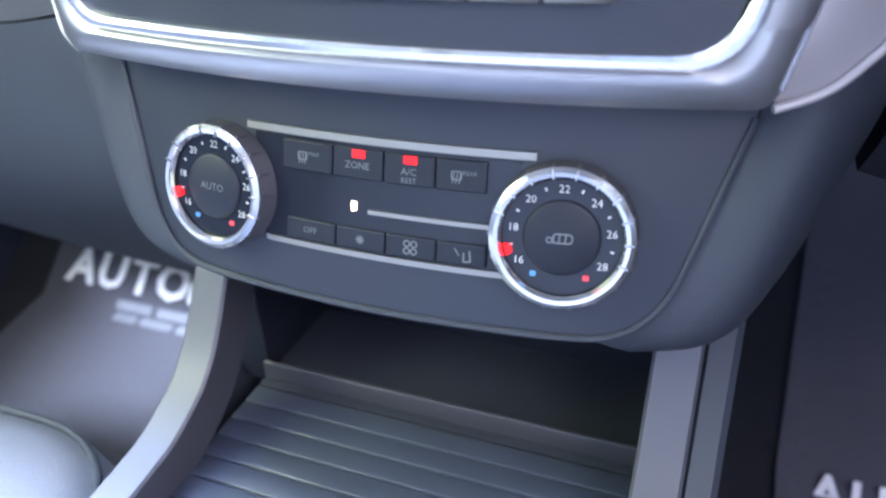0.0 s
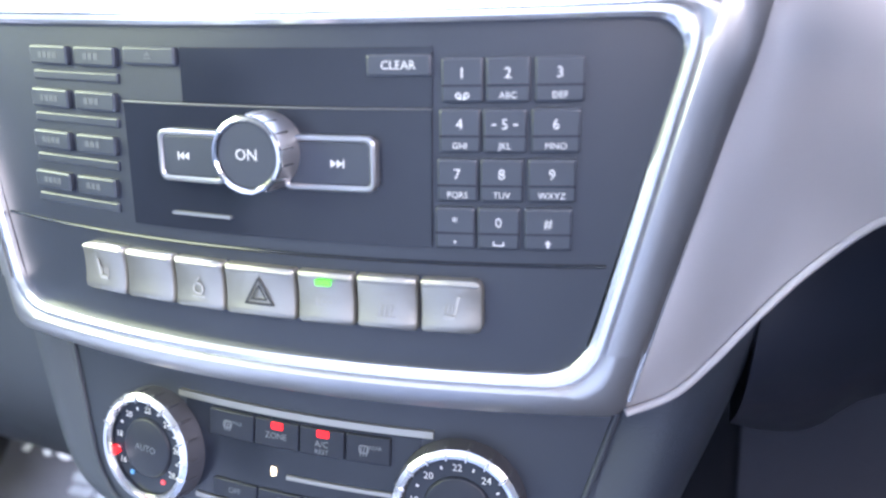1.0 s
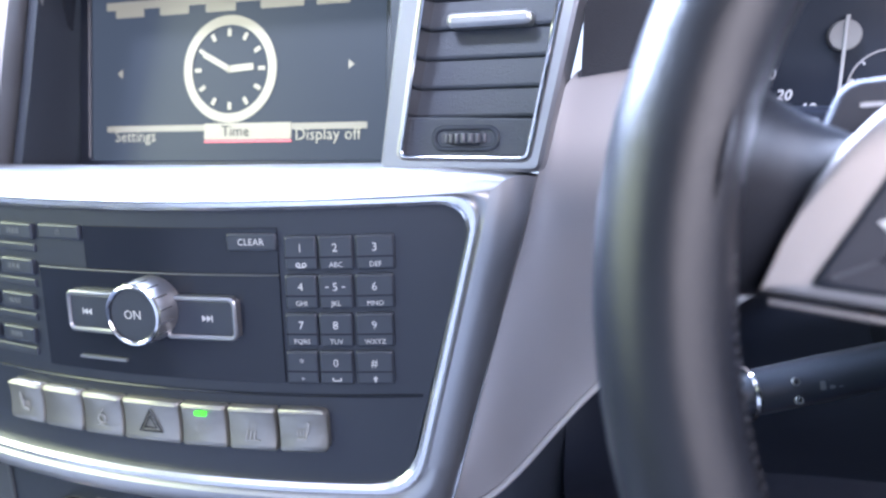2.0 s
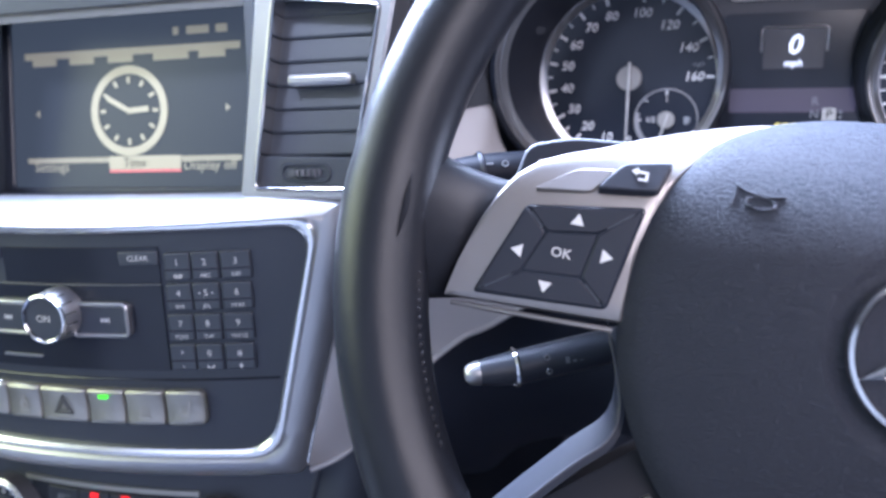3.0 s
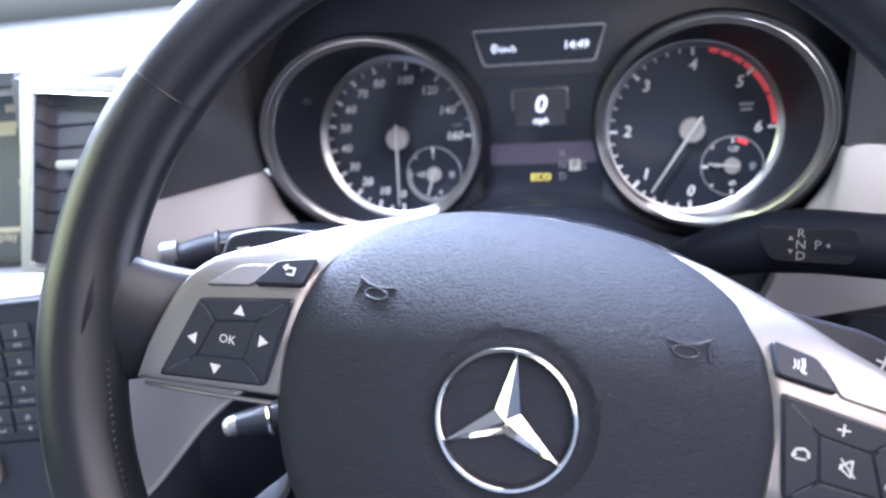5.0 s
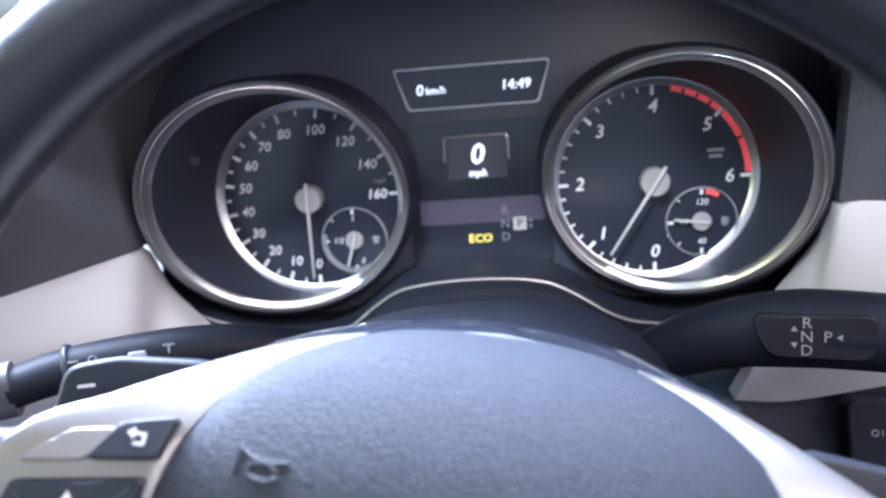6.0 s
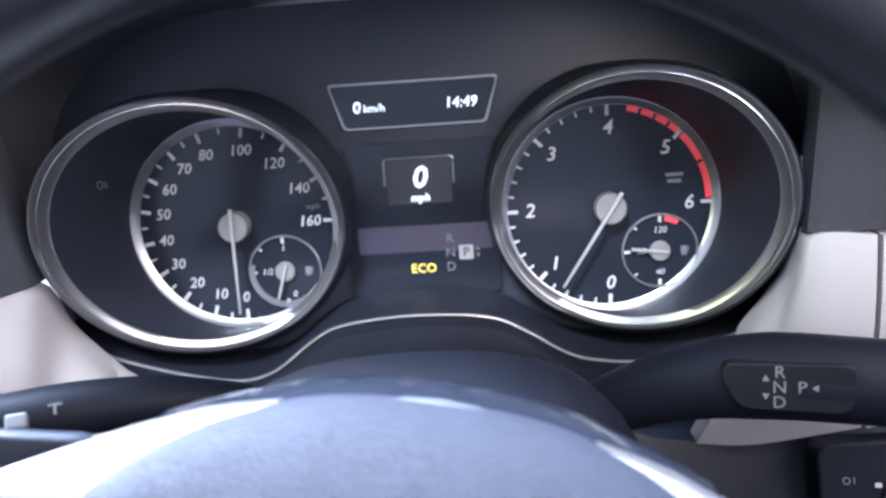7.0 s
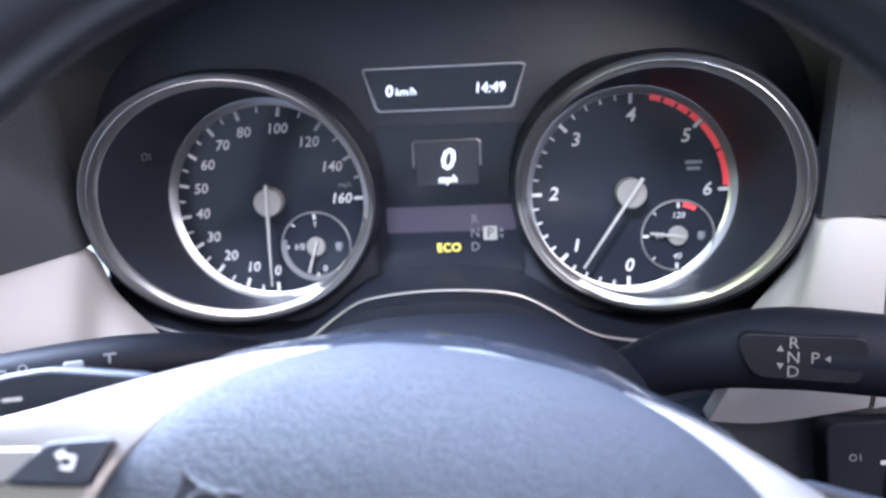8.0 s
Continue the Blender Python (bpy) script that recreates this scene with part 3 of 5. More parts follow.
line = [Vector((x, radio_y(x, 0.7360) - 0.0012, 0.7360)) for x in [-0.0545 + 0.131 * i / 16 for i in range(17)]]
part("panel_edge", tube(B(), line, 0.0004, 6), RAIL, radio, "thin grey upper edge of the gloss panel")
bm = B()
slab(bm, [[(x, radio_y(x, z) - 0.0010, z) for x in [-0.0245 + 0.101 * i / 16 for i in range(17)]] for z in (0.7368, 0.747, 0.757)], (0, 0.004, 0))
part("display_strip", bm, GLOSS, radio)


def key(x, z, w, h, parent, name="key", mat=KEY, face=radio_y, h0=0.0, h1=0.0022, r=0.0010, cham=0.0006):
    m = on(face, x, z)
    return part(name, prism(B(), rrect(w, h, r), h0 - 0.002, h1, m, cham), mat, parent), shift(m, h=h1)


# number keys: each column and row
cols = [(0.0872, 0.0146), (0.1028, 0.0152), (0.1200, 0.0168)]
rowz = [0.7457, 0.7285, 0.7112, 0.6940]
marks = ["1", "2", "3", "4", "5", "6", "7", "8", "9", "*", "0", "#"]
subs = ["", "ABC", "DEF", "GHI", "JKL", "MNO", "PQRS", "TUV", "WXYZ", "+", "", ""]
for i in range(12):
    (cx, w), cz = cols[i % 3], rowz[i // 3]
    cx -= 0.0007 * (i // 3)
    k, m = key(cx, cz, w, 0.0152, radio, h1=0.0020)
    b = B()
    text(b, marks[i], 0.0052, shift(m, 0, 0.0022, 0.0001))
    if subs[i]:
        text(b, subs[i], 0.0032, shift(m, 0, -0.0052, 0.0001))
    if i == 0:
        for dx in (-0.0014, 0.0014):
            frame_ring(b, circle(0.0011, 12, dx, -0.0052), circle(0.0006, 12, dx, -0.0052), 0, 0.0002, m)
        bar(b, -0.0014, -0.0063, 0.0014, -0.0063, 0.0004, m, 0.0002)
    if i == 4:
        bar(b, -0.0045, 0.0022, -0.003, 0.0022, 0.0005, m, 0.0002)
        bar(b, 0.003, 0.0022, 0.0045, 0.0022, 0.0005, m, 0.0002)
    if i == 10:
        bar(b, -0.0018, -0.006, 0.0018, -0.006, 0.0005, m, 0.0002)
        bar(b, -0.0018, -0.006, -0.0018, -0.0046, 0.0005, m, 0.0002)
        bar(b, 0.0018, -0.006, 0.0018, -0.0046, 0.0005, m, 0.0002)
    if i == 11:
        prism(b, [(-0.0012, -0.0052), (0.0012, -0.0052), (0, -0.0038)], 0, 0.0002, m)
        bar(b, 0, -0.0066, 0, -0.0052, 0.0009, m, 0.0002)
    part("legend", b, WHITE, k, angle=5)
    part("key_groove", prism(B(), rrect(w * 0.96, 0.0007, 0.0002, 0, -0.0018), -0.0002, 0.0003, m), GLOSS, k)
k, m = key(0.0648, 0.7508, 0.0235, 0.0078, radio)
part("legend", text(B(), "CLEAR", 0.0043, shift(m, 0, 0, 0.0001)), WHITE, k, angle=5)
# menu keys in two columns with grooved bars below
for r in range(4):
    cz = 0.7527 - 0.0177 * r
    for c, (cx, w) in enumerate(((-0.0945, 0.0232), (-0.0675, 0.0228))):
        k, m = key(cx - 0.0022 * r, cz, w, 0.0078, radio)
        b = B()
        for q in range(3 if c else 4):
            prism(b, rrect(0.0024, 0.0026, 0.0004, -0.0045 + 0.003 * q, 0), 0, 0.0002, m)
        part("legend", b, FAINT, k, angle=5)
    part("groove_bar", prism(B(), rrect(0.0505, 0.0040, 0.0008), -0.001, 0.0007, on(radio_y, -0.0815 - 0.0022 * r, cz - 0.0082), 0.0005), KEY, radio)
k, m = key(-0.0388, 0.7535, 0.0258, 0.0070, radio)
b = prism(B(), [(-0.0018, 0), (0.0018, 0), (0, 0.0018)], 0, 0.0002, m)
bar(b, -0.0018, -0.0009, 0.0018, -0.0009, 0.0006, m, 0.0002)
part("legend", b, FAINT, k, angle=5)
# slot for cards
part("card_slot", prism(B(), rrect(0.028, 0.0012, 0.0004), -0.001, 0.0024, on(radio_y, -0.019, 0.6930)), SILVER, radio)
# skip keys and knob
for x0, x1, sgn in ((-0.0350, -0.004, -1), (0.0200, 0.0572, 1)):
    cx, w = (x0 + x1) / 2, x1 - x0
    m = on(radio_y, cx, 0.7165)
    sk = part("skip_key", prism(B(), rrect(w - 0.003, 0.0165, 0.0012), -0.002, 0.0045, m, 0.0006), KEY, radio)
    part("key_frame", frame_ring(B(), rrect(w, 0.0202, 0.0036), rrect(w - 0.0046, 0.0158, 0.0018), -0.002, 0.0056, m, 0.0008), SILVER, sk, "chrome frame")
    mm = shift(m, 0.0035 * sgn, 0, 0.0046)
    b = B()
    for q in (0, 1):
        o = (-0.0024 + 0.0024 * q) * 1.0
        tri = [(o, -0.0015), (o + 0.0023, 0), (o, 0.0015)] if sgn > 0 else [(-o, -0.0015), (-o, 0.0015), (-o - 0.0023, 0)]
        prism(b, tri, 0, 0.0002, mm)
    bar(b, 0.0026 * sgn, -0.0016, 0.0026 * sgn, 0.0016, 0.0005, mm, 0.0002)
    part("legend", b, WHITE, sk, angle=5)
m = on(radio_y, 0.0128, 0.7200)
knob = part("knob", lathe(B(), [(0.0150, -0.002), (0.0150, 0.006), (0.0142, 0.008), (0.0142, 0.0155), (0.0136, 0.0168)], m, 56), SILVER, radio, "ribbed chrome knob")
part("knob_face", lathe(B(), [(0.0, 0.0164), (0.0116, 0.0164), (0.0121, 0.0160), (0.0122, 0.012)], m, 48), KEY, knob)
part("knob_rim", lathe(B(), [(0.0122, 0.0150), (0.0122, 0.0170), (0.0129, 0.0176), (0.0139, 0.0172), (0.0143, 0.0160)], m, 48), CHROME, knob)
for a in range(10, 370, 24):
    mm = m @ pose(0, 0, 0, 0, 0, a)
    part("rib", prism(B(), rrect(0.0006, 0.0008, 0.0002, 0.0142, 0), 0.004, 0.0160, mm, 0.0002), CHROME, knob)
part("legend", text(B(), "ON", 0.0058, shift(m, 0, 0, 0.0165)), WHITE, knob, angle=5)

# ---- the row of silver buttons ----
row = thing("button_row", (0, 0.35, 0.665), "row of seven satin silver switch buttons", "buttons")
edges = [-0.0853, -0.0598, -0.0338, -0.0092, 0.0232, 0.0475, 0.0722, 0.0966]
for i in range(7):
    x0, x1 = edges[i] + 0.0006, edges[i + 1] - 0.0006
    cx, w = (x0 + x1) / 2, x1 - x0
    m = on(radio_y, cx, 0.6650)
    hgt = 0.0205
    pts = rrect(w, hgt, 0.0006)
    if i == 6:
        pts = rounded([(-w / 2, -hgt / 2), (w / 2 - 0.001, -hgt / 2), (w / 2, hgt / 2), (-w / 2, hgt / 2)], 0.0035)
    if i == 0:
        pts = rounded([(-w / 2 + 0.001, -hgt / 2), (w / 2, -hgt / 2), (w / 2, hgt / 2), (-w / 2, hgt / 2)], 0.003)
    rows = []
    for y in (-0.5, -0.455, -0.36, -0.24, -0.12, 0, 0.12, 0.24, 0.36, 0.455, 0.5):
        y *= hgt
        h = 0.0050 - 0.0011 * (1 - (2 * y / hgt) ** 2) - (0.0009 if abs(y) > 0.49 * hgt else 0)
        cut = lambda r: r - math.sqrt(max(0, r * r - max(0, abs(y) - hgt / 2 + r) ** 2))
        xa, xb = -w / 2 + cut(0.0030 if i == 0 else 0.0005), w / 2 - cut(0.0035 if i == 6 else 0.0005)
        rows.append([m @ Vector((x, y, h - d)) for x, d in ((xa, 0.0008), (xa + 0.0008, 0), (xb - 0.0008, 0), (xb, 0.0008))])
    k = part("button", slab(B(), rows, m.to_3x3() @ Vector((0, 0, -0.006))), BRUSHED, row, angle=50)
    m = shift(m, 0, 0, 0.0046)
    part("button_ledge", prism(B(), rrect(w - 0.002, 0.0016, 0.0005, 0, 0.0084), -0.001, 0.0006, m, 0.0004), BRUSHED, k)
    b = B()
    if i == 3:
        for r0, r1 in ((0.0072, 0.0058), (0.0040, 0.0031)):
            tri = lambda r: rounded([(-r * 0.95, -r * 0.62 - 0.001), (r * 0.95, -r * 0.62 - 0.001), (0, r * 1.0 - 0.001)], 0.0008)
            frame_ring(b, tri(r0), tri(r1), 0, 0.0004, m)
        part("legend", b, DARKTEXT, k, "dark warning triangle", angle=5)
    elif i == 4:
        part("lamp", prism(B(), rrect(0.0062, 0.0022, 0.0004, 0, 0.0066), 0.001, 0.0016, m), GREEN, k, "lit green lamp")
        part("legend", text(b, "ECO", 0.0040, shift(m, 0, -0.0015)), NEEDLE, k, angle=5)
    elif i == 5:
        text(b, "OFF", 0.0032, shift(m, 0, 0.0018))
        for q in range(3):
            bar(b, -0.003 + 0.002 * q, -0.005, -0.002 + 0.002 * q, -0.001, 0.0005, m)
        bar(b, -0.004, -0.0056, 0.004, -0.0056, 0.0005, m)
        part("legend", b, NEEDLE, k, angle=5)
    elif i in (0, 6):
        s = 1 if i else -1
        bar(b, 0.003 * s, 0.004, 0.0015 * s, -0.003, 0.0012, m)
        bar(b, 0.0015 * s, -0.004, -0.003 * s, -0.004, 0.0014, m)
        for q in range(3):
            bar(b, (-0.003 + 0.0016 * q) * s, -0.0025, (-0.0025 + 0.0016 * q) * s, 0.0005, 0.0004, m)
        part("legend", b, NEEDLE, k, angle=5)
    elif i == 2:
        frame_ring(b, circle(0.0026, 16, 0, -0.002), circle(0.0019, 16, 0, -0.002), 0, 0.0003, m)
        bar(b, -0.003, -0.0055, 0.003, -0.0055, 0.0006, m)
        bar(b, -0.001, 0.001, 0.001, 0.003, 0.0006, m)
        part("legend", b, NEEDLE, k, angle=5)

# ---- climate controls ----
climate = thing("climate_control", (0, 0.36, 0.565), "black climate panel with two chrome dials", "climate control")
for nm, z, x0, x1, h in (("upper_bar", 0.5922, -0.0640, 0.0675, 0.0030), ("lower_bar", 0.5440, -0.0540, 0.0600, 0.0024)):
    bm = B()
    slab(bm, [[(x, climate_y(x, z + dz) - 0.0014, z + dz) for x in [x0 + (x1 - x0) * i / 20 for i in range(21)]] for dz in (-h / 2, 0, h / 2)], (0, 0.003, 0))
    part(nm, bm, BRUSHED, climate, "thin brushed metal bar")
bm = B()
slab(bm, [[(x, climate_y(x, z) - 0.0004, z) for x in [-0.060 + 0.122 * i / 16 for i in range(17)]] for z in (0.5455, 0.556, 0.5665, 0.578, 0.5895)], (0, 0.003, 0))
part("switch_plate", bm, GLOSS, climate)
xb = [-0.0450, -0.0195, 0.0043, 0.0272, 0.0490]
for rowi, (zc, hh) in enumerate(((0.5822, 0.0128), (0.5505, 0.0092))):
    for i in range(4):
        x0, x1 = xb[i] + 0.0004 + 0.002 * rowi, xb[i + 1] - 0.0004 + 0.002 * rowi
        k, m = key((x0 + x1) / 2, zc, x1 - x0, hh, climate, "switch", DARK, climate_y, 0, 0.0018, 0.0005, 0.0004)
        b = B()
        if rowi == 0 and i in (1, 2):
            part("lamp", prism(B(), rrect(0.0058, 0.0032, 0.0003, 0.0006, 0.0042), 0, 0.0004, m), RED, k, "lit red lamp")
            text(b, "ZONE" if i == 1 else "A/C", 0.0042, shift(m, 0, -0.0008))
            if i == 2:
                text(b, "REST", 0.0032, shift(m, 0, -0.0045))
        elif rowi == 0:
            frame_ring(b, rrect(0.0046, 0.0038, 0.001, -0.002, 0), rrect(0.0036, 0.0028, 0.0007, -0.002, 0), 0, 0.0002, m)
            for q in range(3):
                bar(b, -0.0036 + 0.0014 * q, -0.0032, -0.003 + 0.0014 * q, 0.001, 0.0004, m, 0.0002)
            text(b, "MAX" if i == 0 else "REAR", 0.0026, shift(m, 0.0036, 0.0012))
        elif i == 0:
            text(b, "OFF", 0.0040, m)
        elif i == 1:
            for q in range(4):
                a = radians(45 * q)
                bar(b, -0.002 * math.cos(a), -0.002 * math.sin(a), 0.002 * math.cos(a), 0.002 * math.sin(a), 0.0006, m, 0.0002)
        elif i == 2:
            for q in range(4):
                frame_ring(b, circle(0.0016, 12, -0.0016 + 0.0032 * (q % 2), -0.0016 + 0.0032 * (q // 2)), circle(0.0010, 12, -0.0016 + 0.0032 * (q % 2), -0.0016 + 0.0032 * (q // 2)), 0, 0.0002, m)
        else:
            bar(b, -0.003, 0.0025, -0.001, -0.0005, 0.0005, m, 0.0002)
            bar(b, 0.001, -0.003, 0.001, 0.001, 0.0007, m, 0.0002)
            bar(b, 0.001, -0.003, 0.004, -0.0026, 0.0007, m, 0.0002)
            bar(b, 0.004, -0.0026, 0.0034, 0.002, 0.0007, m, 0.0002)
        part("legend", b, GREY, k, angle=5)
bm = B()
slab(bm, [[(x, climate_y(x, 0.563 + dz) - 0.0014, 0.563 + dz) for x in [-0.0024 + 0.054 * i / 10 for i in range(11)]] for dz in (-0.0009, 0.0009)], (0, 0.003, 0))
part("fan_bar", bm, BRUSHED, climate, "thin brushed metal bar")
m = on(climate_y, -0.0092, 0.5642, 0.001)
b = B()
bar(b, -0.0005, -0.0022, -0.0005, 0.0022, 0.0011, m)
bar(b, 0.0009, -0.0018, 0.0009, 0.0022, 0.0009, m)
bar(b, -0.0014, 0.0004, 0.0016, 0.0004, 0.0008, m)
part("fan_lamp", b, AMBER, climate, "lit amber fan mark")


def climate_dial(x, z, word):
    m = on(climate_y, x, z)
    d = part("dial", lathe(B(), [(0.0292, -0.003), (0.0292, 0.002), (0.0287, 0.0030), (0.0284, 0.0095), (0.0280, 0.0105)], m, 72), RAIL, climate, "ribbed metal temperature dial")
    part("dial_rim", lathe(B(), [(0.0232, 0.0076), (0.0234, 0.0092), (0.0246, 0.0116), (0.0262, 0.0120), (0.0282, 0.0104)], m, 72), BRIGHT, d)
    part("scale_face", lathe(B(), [(0.0152, 0.0075), (0.0232, 0.0078), (0.0233, 0.0092)], m, 64), GLOSS, d)
    part("centre_button", lathe(B(), [(0.0, 0.0092), (0.0138, 0.0092), (0.0146, 0.0088), (0.0152, 0.0078), (0.0153, 0.006)], m, 56), DARK, d)
    for a in range(0, 360, 20):
        mm = m @ pose(0, 0, 0, 0, 0, a)
        part("rib", prism(B(), rrect(0.0010, 0.0014, 0.0003, 0.0285, 0), 0.001, 0.0098, mm, 0.0003), RAIL, d)
        # thin metal bars laid on the upper rim imitate glints of light
        if a < 180 or a > 320:
            part("rim_glint", prism(B(), rrect(0.0036, 0.0006, 0.0002, 0.0257, 0), 0.0108, 0.0123, mm), RING, d)
    for q in range(7):
        a = radians(212 - 244 * q / 6)
        part("number", text(B(), str(16 + 2 * q), 0.0044, shift(m, 0.0192 * math.cos(a), 0.0192 * math.sin(a), 0.0080)), WHITE, d, angle=5)
    for q in range(6):
        a = radians(212 - 244 * (q + 0.5) / 6)
        c, s = math.cos(a), math.sin(a)
        part("tick", bar(B(), 0.0192 * c, 0.0192 * s, 0.0206 * c, 0.0206 * s, 0.0008, shift(m, h=0.0080)), WHITE, d, angle=5)
    a = radians(196)
    mm = shift(m, 0.0213 * math.cos(a), 0.0213 * math.sin(a), 0.0080, 196)
    part("pointer", prism(B(), [(-0.0012, -0.0016), (0.0014, -0.0024), (0.0014, 0.0024), (-0.0012, 0.0016)], -0.001, 0.0018, mm, 0.0003), RED, d, "red pointer mark")
    for a, mt in ((236, BLUEMARK), (304, REDMARK)):
        c, s = math.cos(radians(a)), math.sin(radians(a))
        part("colour_mark", prism(B(), rrect(0.0024, 0.0020, 0.0005, 0.0185 * c, 0.0185 * s), 0.0076, 0.0082, m), mt, d)
    if word:
        part("legend", text(B(), word, 0.0048, shift(m, 0, 0, 0.0094)), GREY, d, angle=5)
    else:
        b = frame_ring(B(), rrect(0.0080, 0.0042, 0.0016, 0.0005, 0), rrect(0.0068, 0.0030, 0.0011, 0.0005, 0), 0.0092, 0.0095, m)
        for dx in (-0.0032, -0.0010, 0.0014):
            bar(b, dx, -0.0022, dx + 0.0004, 0.0016, 0.0006, shift(m, h=0.0092))
        frame_ring(b, circle(0.0014, 12, -0.0046, -0.0008), circle(0.0008, 12, -0.0046, -0.0008), 0.0092, 0.0095, m)
        part("legend", b, GREY, d, angle=5)


climate_dial(-0.0778, 0.5630, "AUTO")
climate_dial(0.0803, 0.5632, "")


# ---- screen ----
display = thing("infotainment_screen", (0.0, 0.46, 0.80), "recessed dark screen showing a cream clock face", "screen")
SM = axes((0.006, 0.455, 0.818), 16)
part("glass", prism(B(), rrect(0.186, 0.112, 0.003, 0, 0.006), -0.004, 0.0, SM), SCREEN, display)
part("screen_frame", frame_ring(B(), rrect(0.200, 0.126, 0.004, 0, 0.006), rrect(0.1855, 0.1115, 0.003, 0, 0.006), -0.006, 0.0022, SM, 0.0008), PANEL, display)
b = B()
box(b, -0.122, 0.122, 0.392, 0.46, 0.762, 0.768)
part("ledge", b, SOFT, display)
for s in (-1, 1):
    b = B()
    front = (0.1155, 0.1155, 0.1155) if s > 0 else (0.1015, 0.0895, 0.0755)
    slab(b, [[(0.004 + s * x, y, z) for y, x in ((0.397 + 0.21 * (z - 0.768), fx), (0.437, fx * 0.5 + 0.051), (0.475, 0.102))] for z, fx in zip((0.768, 0.82, 0.888), front)], (s * 0.006, 0, 0))
    part("recess_side", b, SOFT, display)
b = B()
slab(b, [[(x, y, z) for x in (-0.12, -0.06, 0, 0.06, 0.12)] for y, z in ((0.425, 0.884), (0.45, 0.882), (0.49, 0.880))], (0, 0, 0.008))
part("recess_top", b, SOFT, display)
b = B()
prism(b, rrect(0.164, 0.0034, 0.0006, 0, -0.0316), 0, 0.0004, SM)
part("menu_band", b, CREAMDIM, display, "dim cream menu band")
part("menu_highlight", prism(B(), rrect(0.054, 0.0088, 0.0006, 0.011, -0.0338), 0, 0.0008, SM), CREAM, display, "bright cream menu field")
part("menu_underline", prism(B(), rrect(0.054, 0.0012, 0.0003, 0.011, -0.0392), 0, 0.0008, SM), SCREENRED, display)
part("menu_text", text(B(), "Settings", 0.0090, shift(SM, -0.062, -0.0362, 0.0006)), CREAM, display, angle=5)
part("menu_text", text(B(), "Display off", 0.0090, shift(SM, 0.0595, -0.0362, 0.0006)), CREAM, display, angle=5)
part("menu_text", text(B(), "Time", 0.0085, shift(SM, 0.004, -0.0340, 0.0010)), DARKTEXT, display, angle=5)
b = B()
prism(b, rrect(0.164, 0.0045, 0.0004, 0, 0.0385), 0, 0.0004, SM)
for q in range(5):
    prism(b, rrect(0.019 if q != 3 else 0.026, 0.0055, 0.0004, -0.066 + 0.030 * q + (0.008 if q > 2 else 0), 0.0345), 0, 0.0004, SM)
part("tab_band", b, CREAMDIM, display)
for x, w in ((0.036, 0.004), (0.052, 0.016), (0.069, 0.008)):
    part("status_bar", prism(B(), rrect(w, 0.005, 0.0006, x, 0.0495), 0, 0.0004, SM), CREAMDIM, display, angle=5)
for s in (-1, 1):
    part("arrow", prism(B(), [(s * 0.0712, -0.0025 * s), (s * 0.0745, 0), (s * 0.0712, 0.0025 * s)], 0, 0.0004, SM), CREAMDIM, display, angle=5)
CM = shift(SM, 0.0, 0.0, 0.0004)
part("clock_ring", frame_ring(B(), circle(0.0292, 56), circle(0.0240, 56), 0, 0.0004, CM), CREAM, display, "cream ring of the clock face")
b = B()
for q in range(12):
    mm = CM @ pose(0, 0, 0, 0, 0, 30 * q)
    prism(b, rrect(0.0042, 0.0022, 0.0004, 0.0200, 0), 0, 0.0004, mm)
part("clock_marks", b, CREAM, display, angle=5)
b = B()
for a, ln, w in ((152, 0.0185, 0.0032), (4, 0.0150, 0.0036)):
    c, s = math.cos(radians(a)), math.sin(radians(a))
    bar(b, -0.001 * c, -0.001 * s, ln * c, ln * s, w, CM, 0.0006)
part("clock_pointers", b, CREAM, display, angle=5)


